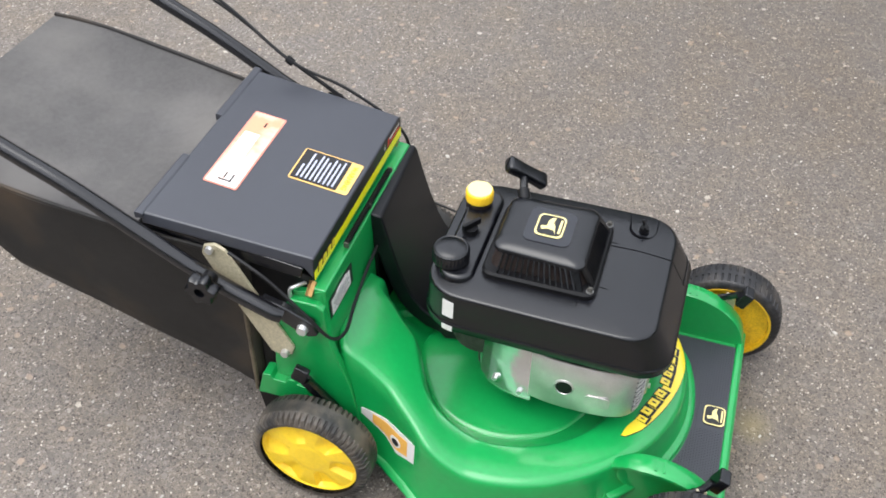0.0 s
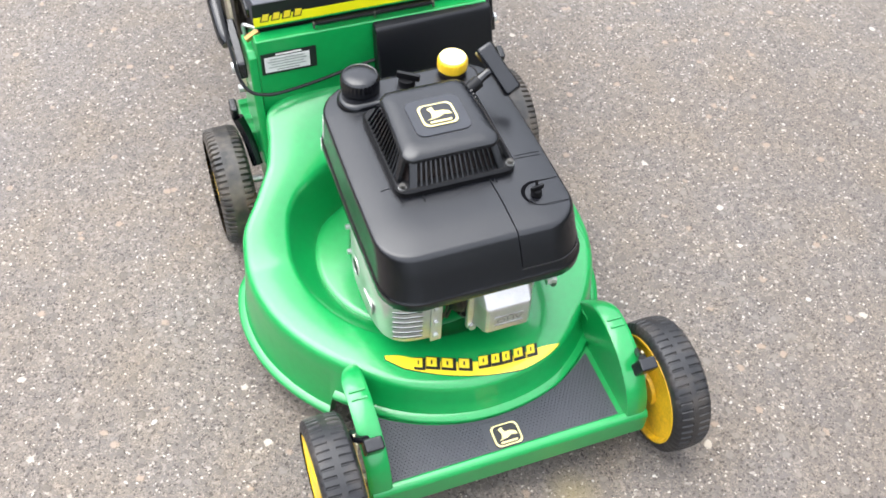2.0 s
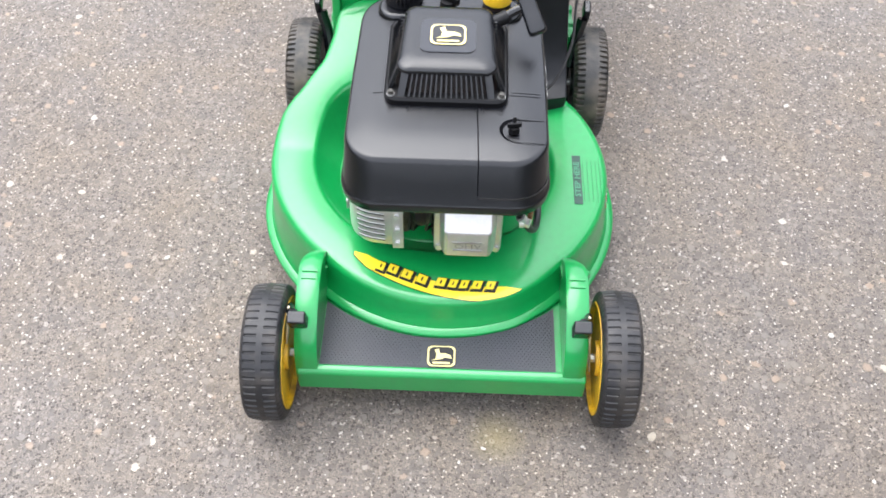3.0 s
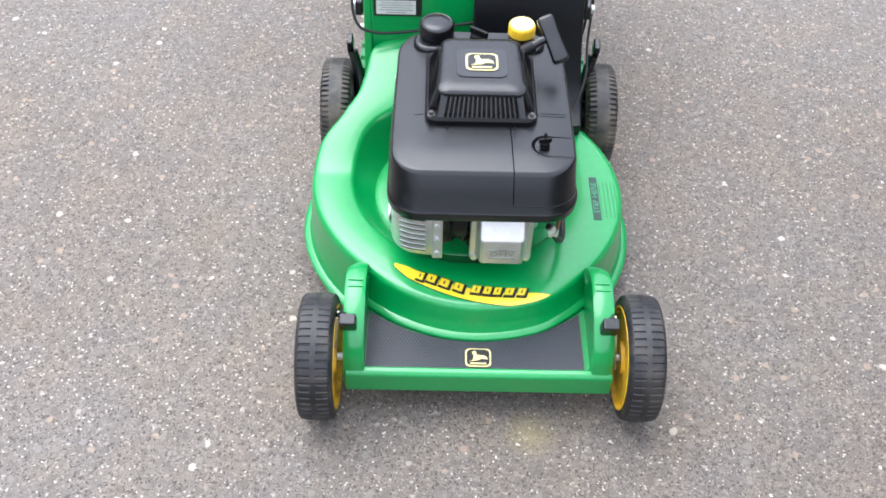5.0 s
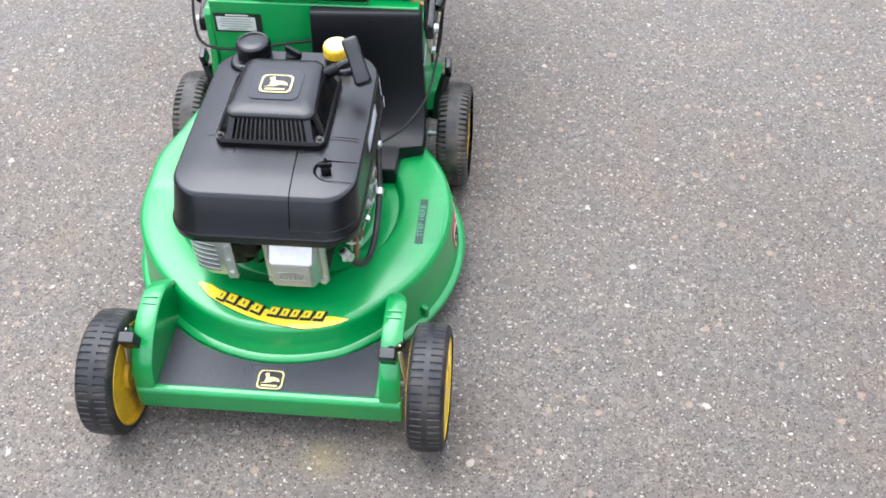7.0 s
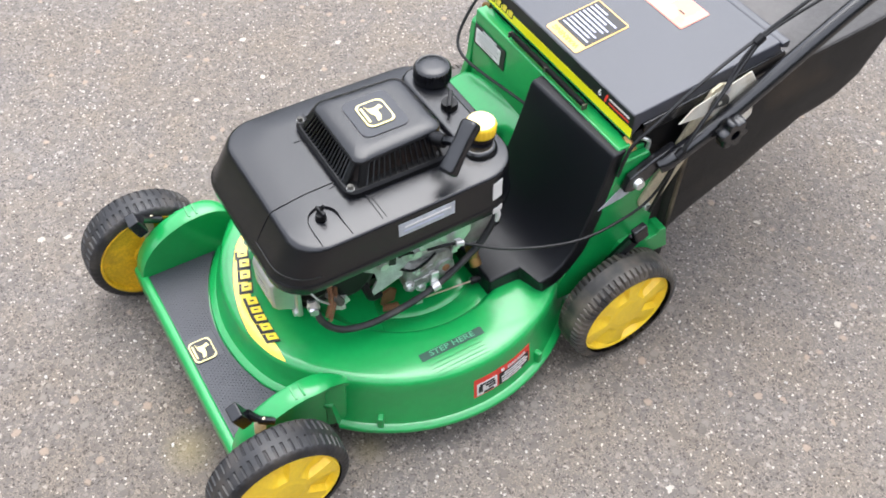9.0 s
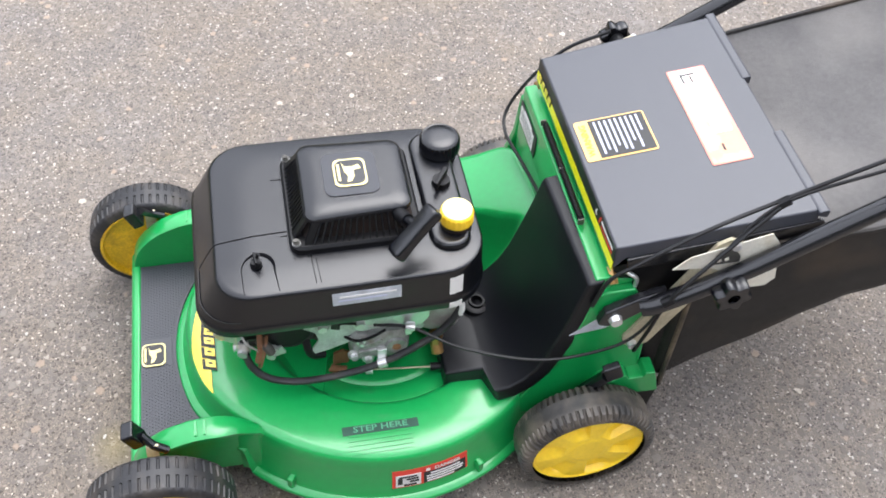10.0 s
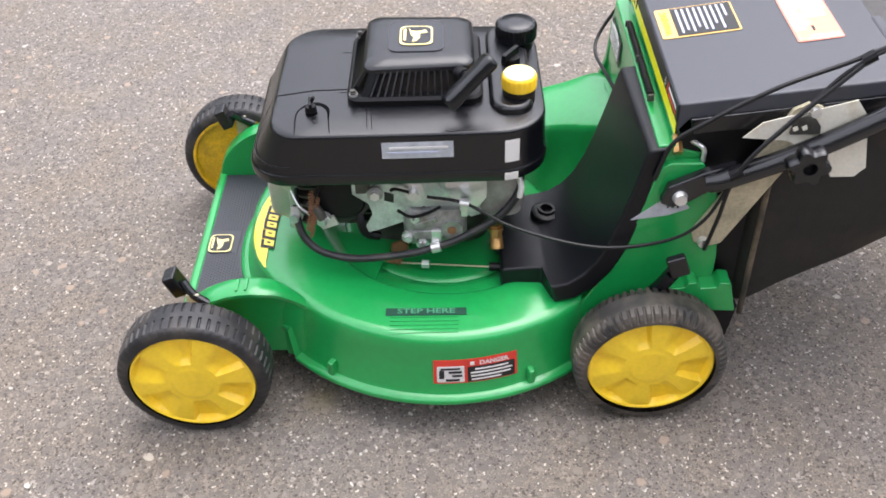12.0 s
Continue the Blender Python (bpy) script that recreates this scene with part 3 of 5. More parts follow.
def diamond(grow, mat, out, label=""):
    """A slanted label with a cut lower corner, wider towards the front."""
    rows = []
    for v in np.linspace(0, 1, 5):
        row = []
        for u in np.linspace(0, 1, 9):
            u = 0.52 + (u - 0.52) * grow
            low = 0.138 - 0.036 * min(1, u / 0.62) + 0.022 * max(0, (u - 0.62) / 0.38)
            top = 0.1535 + 0.014 * u
            row.append(deck_side(134 + 25.5 * u, (low + top) / 2 + (v - 0.5) * (top - low) * grow, out))
        rows.append(row)
    return part("label", sheet(rows), mat, deck, label)


diamond(1.0, WHITE, 0.0008, "slanted warning label, white rim and orange field")
diamond(0.68, ORANGE, 0.0016)
for r, mat, out in ((0.0125, WHITE, 0.0022), (0.0075, INK, 0.003)):
    c = deck_side(149.5, 0.131, out)
    t = Matrix.Translation(c) @ pose(0, 0, 0, 0, 0, 149.5) @ pose(0, 0, 0, 0, 90, 0)
    part("mark", moved(cylinder((0, 0, -0.0003), (0, 0, 0.0003), r, None, 18), t), mat, deck)

# front tray: bar, side arches and ribbed foot mat
bm = prism([(-0.172, -0.006), (0.18, -0.006), (0.18, 0.15), (-0.172, 0.15)], "z", 0.088, 0.097)
part("tray", bm, GREEN, mower, "green front tray", bevel=0.002)
bm = prism([(-0.012, 0.057), (0.004, 0.054), (0.006, 0.09), (0.001, 0.103), (-0.008, 0.102), (-0.013, 0.096)], "x", -0.2, 0.212)
part("front_bar", bm, GREEN, mower, "rounded green front bar", bevel=0.003)
arch = glide([(0, -0.009, 0.06), (0, -0.008, 0.1), (0, 0.004, 0.137), (0, 0.034, 0.168), (0, 0.07, 0.185), (0, 0.1, 0.19), (0, 0.122, 0.1885), (0, 0.14, 0.1815), (0, 0.156, 0.1675), (0, 0.17, 0.1515), (0, 0.181, 0.136)], 5)
for s in (-1, 1):
    rings = []
    for i, p in enumerate(arch):
        d = (arch[min(i + 1, len(arch) - 1)] - arch[max(i - 1, 0)]).normalized()
        n = Vector((0, -d.z, d.y))
        k = 0.02 * min(1, max(0, (p.y - 0.115) / 0.057)) ** 1.5
        rings.append([Vector((0.004 + s * (x - k * (x > 0.18)), (p + n * h).y, (p + n * h).z)) for x, h in ((0.174, -0.007), (0.174, -0.002), (0.178, 0), (0.2, 0), (0.206, -0.003), (0.206, -0.008))])
    fender = part("fender", loft(rings), GREEN, mower, "green arched wheel guard", smooth=40)
    wall = [(p.y, p.z - 0.004) for p in arch] + [(0.174, 0.14), (0.172, 0.056), (-0.006, 0.056)]
    part("wall", prism(wall, "x", 0.004 + s * 0.1745, 0.004 + s * 0.1785), GREEN, fender)
    part("gusset", loft([[Vector((0.004 + s * (x + g), y - g * 0.8, z)) for x, y in ((0.1745, 0.1375), (0.1785, 0.1375), (0.183, 0.15), (0.186, 0.165), (0.181, 0.172), (0.1745, 0.165))] for z, g in ((0.052, 0.002), (0.125, 0.001), (0.147, -0.002))]), GREEN, fender, smooth=30)
    # dark blocks on the wall, painting the shade of notches not cut into it
    for k in range(6):
        y = 0.036 + 0.0155 * k
        top = min(arch, key=lambda p: abs(p.y - y) + (p.z < 0.13)).z
        part("notch_shade", box((0.004 + s * 0.1788, y, top - 0.0155), (0.003, 0.0075, 0.012)), GAPSHADE, fender)
    for y in (0.088, 0.1):
        part("rib", box((0.004 + s * 0.19, y, 0.1893 if y < 0.09 else 0.1905), (0.022, 0.003, 0.003)), GREEN, fender)

mat_edge = [(x, 0.32 - math.sqrt(0.267 ** 2 - x * x)) for x in np.linspace(-0.169, 0.169, 29)]
outline = [(x, y) for x, y in mat_edge] + [(0.169, 0.002), (-0.169, 0.002)]
mat = part("foot_mat", prism(outline, "z", 0.0965, 0.1005), MAT, mower, "dark grey dimpled foot mat")
bm = bmesh.new()
row = 0
y = 0.006
while y < 0.118:
    x = -0.166 + (0.0026 if row % 2 else 0)
    while x < 0.166:
        if y < 0.32 - math.sqrt(0.267 ** 2 - x * x) - 0.003 and not (abs(x) < 0.024 and 0.0 < y < 0.045):
            bmesh.ops.create_cone(bm, cap_ends=True, segments=5, radius1=0.0014, radius2=0.0007, depth=0.0012, matrix=Matrix.Translation((x, y, 0.101)))
        x += 0.0056
    y += 0.0042
    row += 1
tagged(part("dimple", bm, MAT, mat), kind="stuff")


def emblem(parent, c, u, v, size, ground, rim):
    """A square badge: a rounded plate with a thin gold border and a plain slanted shape."""
    n = Vector(u).cross(Vector(v)).normalized()
    c, u, v = Vector(c), Vector(u).normalized(), Vector(v).normalized()
    a = part("badge", patch(c, u, v, size, size * 0.86, 0.0015, size * 0.2), ground, parent, "square badge with a gold border")
    for off, mat_, k in ((0.0015, rim, 0.98), (0.0021, ground, 0.86)):
        part("border" if mat_ is rim else "field", patch(c + n * off, u, v, size * k, size * 0.86 * k, 0.0006, size * 0.18), mat_, a)
    shape = [(-0.34, -0.19), (-0.2, -0.13), (-0.17, 0.06), (-0.24, 0.24), (-0.09, 0.29), (-0.05, 0.1), (0.16, 0.1), (0.33, 0.02), (0.36, -0.1), (0.14, -0.06), (0.0, -0.14)]
    part("figure", loft([[c + n * (0.0027 + k) + u * (p * size) + v * (q * size) for p, q in shape] for k in (0, 0.0006)]), rim, a)
    part("bar", patch(c + n * 0.0027 - v * size * 0.29, u, v, size * 0.6, size * 0.07, 0.0006), rim, a)
    return a


emblem(mat, (0.005, 0.021, 0.1006), (1, 0, 0), (0, 1, 0), 0.041, INK, PALEGOLD)

# height levers beside the front wheels
for s in (-1, 1):
    lever = part("height_lever", loft([[Vector((s * x, y + d, z)) for x, y, z in ((0.2065, 0.024, 0.188), (0.2095, 0.024, 0.188), (0.2205, 0.014, 0.085), (0.2175, 0.014, 0.085))] for d in (0, 0.016)]), OLIVE, mower, "gold zinc lever plate", bevel=0.0006)
    part("arm", tube([(s * 0.209, 0.05, 0.172), (s * 0.205, 0.032, 0.185), (s * 0.197, 0.02, 0.2)], 0.006), BLACK, lever)
    part("knob", moved(box((0, 0, 0), (0.025, 0.018, 0.034)), Matrix.Translation((0.002 + s * 0.193, 0.01, 0.198)) @ pose(0, 0, 0, 22, 0, 0)), BLACK, lever, "black plastic grip", bevel=0.003)


# ---- wheels ----
def tyre_bm(w, R, rear):
    """A tyre: the rear one with slanting lugs on both shoulders, the front one with two rows of short cross grooves."""
    pitch = 6 if rear else 8
    segs = 62 * 6 if rear else 52 * 8
    half = [(0.07, 1.0), (0.16, 0.998), (0.2, 0.995), (0.32, 0.987), (0.41, 0.972), (0.47, 0.93), (0.5, 0.87), (0.5, 0.82)]
    if not rear:
        half = [(0.06, 1.0), (0.075, 1.0), (0.085, 1.0), (0.2, 0.9975), (0.3, 0.992), (0.375, 0.984), (0.39, 0.982), (0.43, 0.97), (0.47, 0.938), (0.5, 0.88), (0.5, 0.83)]
    prof = [(-x, r) for x, r in reversed(half)] + half
    rings = []
    for x, r in prof:
        ring = []
        for k in range(segs):
            a = 2 * math.pi * k / segs
            u = (k + (pitch // 2 if x > 0 and rear else 0)) % pitch
            dip = 0.0
            if rear:
                if abs(x) > 0.25 and r > 0.9 and u > 3:
                    dip = 0.05
                if abs(x) < 0.1:
                    dip = 0.008
            elif r > 0.9:
                if 0.08 < abs(x) < 0.38 and u < 2:
                    dip = 0.02
                if 0.4 < abs(x) < 0.48 and u in (3, 4, 5):
                    dip = 0.01
                dip += 0.0015 * noise.noise((k * 0.06, x * 6, 2))
            q = R * (r - dip)
            ring.append(Vector((x * w, q * math.cos(a), q * math.sin(a))))
        rings.append(ring)
    return loft(rings, caps=False)


def cap_bm(r):
    """The outer face of the wheel: a raised hub, six wide blades with sunk fields between them, and a rim."""
    segs = 144
    rings = []
    for f in (1.0, 0.985, 0.96, 0.935, 0.915, 0.89, 0.86, 0.8, 0.72, 0.64, 0.56, 0.5, 0.46, 0.42, 0.38, 0.33, 0.31, 0.3, 0.2, 0.08):
        ring = []
        for j in range(segs):
            a = 2 * math.pi * j / segs
            h = 0.0075 + 0.0035 * (1 - f * f)
            t = (j / segs * 6) % 1
            if 0.42 < f < 0.935:
                # one steep wall, one easy slope
                w = min(1, max(0, (t - 0.3) * 16)) * min(1, max(0, (0.93 - t) * 3.2))
                h -= 0.0092 * w * min(1, (f - 0.42) * 9, (0.935 - f) * 24)
            if f > 0.95:
                h += 0.0018 - (0.005 if f > 0.99 else 0)
            if f < 0.315:
                h += 0.0007
            ring.append(Vector((h, f * r * math.cos(a), f * r * math.sin(a))))
        rings.append(ring)
    return loft([[Vector((-0.012, p.y, p.z)) for p in rings[0]]] + rings)


def wheel(name, s, c, w, R, rear):
    ob = new(name)
    ob.parent = mower
    tagged(ob, "yellow wheel with a worn black tyre" if rear else "yellow wheel with a black ribbed tyre")
    ob.matrix_local = Matrix.Translation(c) @ (Matrix() if s > 0 else pose(0, 0, 0, 0, 0, 180))
    part("tyre", tyre_bm(w, R, rear), MUDDY if rear else RUBBER, ob, "black rubber tyre with cross tread", smooth=28)
    part("cap", moved(cap_bm(R * 0.825), Matrix.Translation((w * (0.22 if rear else 0.3), 0, 0)) @ pose(0, 0, 0, 17 if rear else 3, 0, 0)), YELLOW, ob, "yellow ribbed plastic hub cap", smooth=30)
    part("rim", lathe([(-w * 0.4, R * 0.84), (-w * 0.52, R * 0.83), (-w * 0.52, R * 0.79), (-w * 0.44, R * 0.775), (-w * 0.1, R * 0.72), (-w * 0.02, R * 0.4), (-w * 0.05, R * 0.3), (-w * 0.5, R * 0.25), (-w * 0.5, R * 0.1), (w * 0.1, R * 0.1), (w * 0.1, R * 0.81)]), DARK if rear else OCHRE, ob, "dished inner rim")
    if not rear:
        for k in range(6):
            t = pose(-w * 0.24, 0, 0, 60 * k, 0, 0)
            part("rib", moved(box((0, 0, R * 0.5), (w * 0.3, 0.004, R * 0.46)), t), OCHRE, ob)
    part("axle", cylinder((-w * 0.9, 0, 0), (0, 0, 0), 0.006), STEEL, ob)
    return ob


for s in (-1, 1):
    wheel("front_wheel", s, (0.006 + s * 0.2465, 0.0255 + s * 0.004, 0.0985), 0.056, 0.0985, False)
    wheel("rear_wheel", s, (s * 0.25 - 0.006, 0.618, 0.0995), 0.058, 0.0995, True)

# ---- engine ----
def cover_ring(hw, y0, y1, rf, rr, z, n=8):
    """The cover's outline at a height: tight front corners, rounder rear ones, sides drawn in towards the rear."""
    out = []

    def add(x, y):
        t = min(1, max(0, (y - 0.27) / 0.2))
        out.append(Vector((0.003 + x * (1 - 0.02 * t * t * (3 - 2 * t)), y, z)))

    for sx, yc, r, a0 in ((1, y1 - rr, rr, 0), (-1, y1 - rr, rr, 90), (-1, y0 + rf, rf, 180), (1, y0 + rf, rf, 270)):
        for k in range(n + 1):
            a = radians(a0 + 90 * k / n)
            add(sx * (hw - r) + r * math.cos(a), yc + r * math.sin(a))
        if a0 == 90:
            for k in range(1, 6):
                add(-hw, y1 - rr + (y0 + rf - y1 + rr) * k / 6)
    for k in range(1, 6):
        add(hw, y0 + rf + (y1 - rr - y0 - rf) * k / 6)
    return out


# rows of half width, front, rear, front and rear corner, height: a turned-in hem, a lip, raked sides and a low crown
levels = [(0.127, 0.13, 0.478, 0.045, 0.055, 0.3065), (0.138, 0.1155, 0.4865, 0.049, 0.059, 0.307), (0.141, 0.1122, 0.4893, 0.051, 0.061, 0.3105), (0.1418, 0.1115, 0.49, 0.052, 0.061, 0.3215),
          (0.1409, 0.1122, 0.4893, 0.051, 0.061, 0.3245), (0.139, 0.1145, 0.4878, 0.05, 0.06, 0.3258), (0.1375, 0.1265, 0.4872, 0.05, 0.06, 0.3495), (0.1365, 0.1405, 0.4868, 0.049, 0.06, 0.3735),
          (0.1356, 0.143, 0.4861, 0.048, 0.059, 0.3766), (0.1342, 0.1453, 0.4848, 0.048, 0.058, 0.3786), (0.1317, 0.1483, 0.4827, 0.047, 0.057, 0.3799), (0.113, 0.171, 0.466, 0.04, 0.05, 0.3828), (0.09, 0.195, 0.442, 0.034, 0.04, 0.3857)]
cover = part("engine_cover", loft([cover_ring(*q) for q in levels]), BLACK, mower, "matt black plastic engine cover", smooth=60, flat=True)


def cover_top(x, y):
    """The height of the cover over a place in the plan."""
    last = None
    for q in levels[4:]:
        d = min(q[0] - abs(x - 0.003), y - q[1], q[2] - y)
        if last and d < 0:
            return last[1] + (q[5] - last[1]) * max(0, last[0]) / (max(0, last[0]) - d)
        last = (d, q[5])
    return levels[-1][5]


def cover_at(z):
    """The cover's outline at any height between its lip and its crown."""
    for a, b in zip(levels[5:], levels[6:]):
        if a[5] <= z <= b[5]:
            t = (z - a[5]) / (b[5] - a[5])
            return [p.lerp(q, t) for p, q in zip(cover_ring(*a), cover_ring(*b))]
    return cover_ring(*levels[3])


def cover_skin(s, y, z, out=0.0008):
    """The point of the cover's side (s: 1 or -1) at a y and a height."""
    rows = sorted((p.y, abs(p.x)) for p in cover_at(z) if p.x * s > 0.03)
    for (y0, x0), (y1, x1) in zip(rows, rows[1:]):
        if y0 <= y <= y1:
            x = x0 + (x1 - x0) * (y - y0) / max(1e-6, y1 - y0)
            return Vector((s * (x + out), y, z + out * 0.1))
    return Vector((s * (rows[-1][1] + out), y, z))


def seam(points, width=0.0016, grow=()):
    """A narrow dark strip laid on the cover along a line of x, y, painting a joint's or hollow's shade; grow: its width
    from start to end.
    """
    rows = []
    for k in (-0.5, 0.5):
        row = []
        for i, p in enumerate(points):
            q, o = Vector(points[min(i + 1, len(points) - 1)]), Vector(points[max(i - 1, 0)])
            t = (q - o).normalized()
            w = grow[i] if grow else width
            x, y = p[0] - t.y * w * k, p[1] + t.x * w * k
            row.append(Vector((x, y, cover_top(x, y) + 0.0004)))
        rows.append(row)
    part("seam", sheet(rows, 0.0003), GAPSHADE, cover)


def between(a, b, n=14):
    return [(a[0] + (b[0] - a[0]) * k / n, a[1] + (b[1] - a[1]) * k / n) for k in range(n + 1)]


# access panel's joints, and a dark crescent painting shade in its knob's hollow
seam(between((0.043, 0.238), (0.0465, 0.1205), 30))
front = [p for p in cover_at(0.3345) if p.x > 0.0465 and p.y < 0.2]
front = sorted(front, key=lambda p: (p.x, p.y))
part("seam", sheet([[Vector((0.0465, front[0].y - 0.0007, 0.3345 + d))] + [p + Vector((0.0005 * (p.x > 0.12), -0.0007, d)) for p in front] for d in (0, 0.0017)]), INK, cover)
seam(between((0.05, 0.238), (0.051, 0.228)), 0.001)
seam(between((-0.05, 0.238), (-0.051, 0.224)), 0.001)
seam(between((-0.1, 0.262), (-0.086, 0.262)), 0.0009)
seam(between((0.084, 0.263), (0.1285, 0.266)), 0.0008)
seam(between((0.09, 0.269), (0.1285, 0.272)), 0.0007)
# flat crescent, widest where the hollow's inner wall would be shaded
arc = [(0.0985 + 0.0235 * math.cos(radians(a)), 0.1965 + 0.0205 * math.sin(radians(a))) for a in range(85, 276, 10)]
line = [(0.133, 0.2205), (0.122, 0.219), (0.11, 0.2177)] + arc + [(0.11, 0.1762), (0.122, 0.1768), (0.132, 0.1775)]
seam(line, grow=[0.0008 + 0.0048 * max(0, math.sin(math.pi * k / 19)) ** 1.5 if k < 19 else 0.0008 for k in range(len(line))])
knob = part("clip_knob", cylinder((0.092, 0.195, 0.386), (0.092, 0.195, 0.3935), 0.0078, 0.0065, 16), DARK, cover, "black screw knob")
part("wing", box((0.092, 0.195, 0.397), (0.019, 0.0038, 0.0075), pose(0, 0, 0, 0, 0, 8)), DARK, knob, bevel=0.001)
part("pin", cylinder((0.092, 0.195, 0.396), (0.092, 0.2, 0.406), 0.0022), DARK, knob)

# grey plate and white stickers on the sides, laid to the curve
def cover_label(s, y0, y1, z0, z1, mat_, label="", out=0.0006, name="sticker", parent=None):
    rows = [[cover_skin(s, y, z, out) for y in np.linspace(y0, y1, 7)] for z in np.linspace(z0, z1, 4)]
    return part(name, sheet(rows), mat_, parent or cover, label)


plate = cover_label(1, 0.283, 0.3705, 0.346, 0.3685, GREY, "worn silver data plate", name="data_plate")
cover_label(1, 0.292, 0.364, 0.3595, 0.3622, WHITE, "", 0.0014, "bar", plate)
cover_label(1, 0.29, 0.352, 0.353, 0.3552, LILAC, "", 0.0014, "bar", plate)
for s in (-1, 1):
    cover_label(s, 0.4335, 0.4515, 0.335, 0.366, WHITE, "blank white sticker")
    cover_label(s, 0.4335, 0.4505, 0.3105, 0.321, WHITE)
# raised rear shelf under the caps
part("shelf", loft([rounded(0.108 - g, 0.4145 + g, 0.472 - g, 0.027 - g, z, 8) for z, g in ((0.374, 0), (0.387, 0.002), (0.3915, 0.0045), (0.3935, 0.009))]), BLACK, cover, smooth=60, flat=True)

# starter housing with slatted sides
recoil = part("starter_housing", loft([rounded(0.072, 0.25, 0.402, 0.018, 0.389), rounded(0.071, 0.252, 0.401, 0.018, 0.3925), rounded(0.057, 0.268, 0.388, 0.016, 0.426)]), SCREEN, mower, "black recoil starter housing with slatted sides")
part("base", loft([rounded(0.0845, 0.2385, 0.409, 0.018, 0.383), rounded(0.0845, 0.2385, 0.409, 0.018, 0.393), rounded(0.0815, 0.2415, 0.406, 0.017, 0.3965), rounded(0.074, 0.249, 0.402, 0.017, 0.3965)]), DARK, recoil)


def crown_ring(hw, y0, y1, r, z):
    """A rounded outline with swelling sides and front edge, drawn in towards the rear."""
    ring = []
    for p in rounded(hw, y0, y1, r, z, 8):
        swell = 1 + 0.03 * max(0, 1 - ((p.y - 0.312) / 0.05) ** 2) - 0.11 * max(0, (p.y - 0.335) / 0.06) ** 2
        bow = 0.0035 * max(0, 1 - (p.x / hw) ** 2) * max(0, (0.33 - p.y) / 0.07)
        ring.append(Vector((p.x * swell, p.y - bow, z)))
    return ring


crown = ((0.065, 0.2635, 0.397, 0.014, 0.4205), (0.0672, 0.2613, 0.3985, 0.014, 0.4217), (0.0672, 0.2613, 0.3985, 0.014, 0.4252), (0.066, 0.2626, 0.3975, 0.014, 0.4276), (0.0625, 0.266, 0.394, 0.014, 0.4305), (0.055, 0.274, 0.387, 0.014, 0.4332), (0.045, 0.285, 0.376, 0.014, 0.4346))
part("crown", loft([crown_ring(*q) for q in crown]), BLACK, recoil, smooth=50, flat=True)


def slat(a, b):
    a, b = Vector(a), Vector(b)
    t = (b - a).to_track_quat("Z", "Y").to_matrix().to_4x4()
    return box((a + b) / 2, (0.0022, 0.0034, (b - a).length), t)


for i in range(17):
    x = (i - 8) / 8
    part("slat", slat((x * 0.057, 0.2445, 0.396), (x * 0.051, 0.2635, 0.424)), BLACK, recoil)
for s in (-1, 1):
    for i in range(14):
        t = i / 13
        part("slat", slat((s * 0.079, 0.27 + t * 0.114, 0.396), (s * 0.0655, 0.282 + t * 0.097, 0.424)), BLACK, recoil)
    part("corner", loft([[Vector((s * x, y + d, z)) for x, y, z in ((0.0575, 0.2435, 0.395), (0.066, 0.2445, 0.395), (0.0605, 0.2632, 0.4235), (0.0515, 0.2625, 0.4235))] for d in (-0.001, 0.004)]), BLACK, recoil)
    part("corner", loft([[Vector((s * (x + d), y, z)) for x, y, z in ((0.0795, 0.2655, 0.395), (0.079, 0.257, 0.395), (0.0665, 0.269, 0.4235), (0.067, 0.279, 0.4235))] for d in (0.001, -0.004)]), BLACK, recoil)
    screw = part("screw", cylinder((s * 0.075, 0.2475, 0.394), (s * 0.075, 0.247, 0.404), 0.0036, 0.0032, 12), GASKET, recoil, "small zinc screw")
    part("washer", cylinder((s * 0.075, 0.2475, 0.3965), (s * 0.075, 0.2475, 0.3985), 0.0056, None, 16), CASTGREY, screw)
    part("washer", cylinder((s * 0.075, 0.2475, 0.4), (s * 0.075, 0.2475, 0.4012), 0.0048, None, 16), GASKET, screw)
emblem(recoil, (0.0, 0.326, 0.4351), (1, 0, 0), (0, 1, 0), 0.05, BLACK, PALEGOLD)
part("plate", patch((0, 0.326, 0.4346), (1, 0, 0), (0, 1, 0), 0.076, 0.07, 0.0012, 0.012), PLATE, recoil)

# pull grip
ga, gb = Vector((0.0985, 0.417, 0.456)), Vector((0.1255, 0.365, 0.413))
gd = (gb - ga).normalized()
gn = Vector((-0.8, -0.3, -0.3))
gn = (gn - gd * gn.dot(gd)).normalized()
gw = gd.cross(gn)
rings = []
for t, k in ((-0.03, 0.72), (0.0, 0.94), (0.05, 1.0), (0.3, 0.92), (0.5, 0.9), (0.7, 0.92), (0.95, 1.0), (1.0, 0.94), (1.03, 0.72)):
    rings.append([ga.lerp(gb, t) + gn * (p.x * k) + gw * (p.y * k) for p in rounded(0.0135, -0.0095, 0.0095, 0.0055, 0, 3)])
grip = part("pull_grip", loft(rings), BLACK, mower, "black pull-start grip", smooth=50)
part("stem", tube([(0.113, 0.396, 0.436), (0.096, 0.391, 0.432), (0.08, 0.386, 0.424), (0.066, 0.38, 0.418)], 0.0065, 5), BLACK, grip)
part("collar", cylinder((0.082, 0.387, 0.4235), (0.062, 0.379, 0.417), 0.0095), DARK, grip)

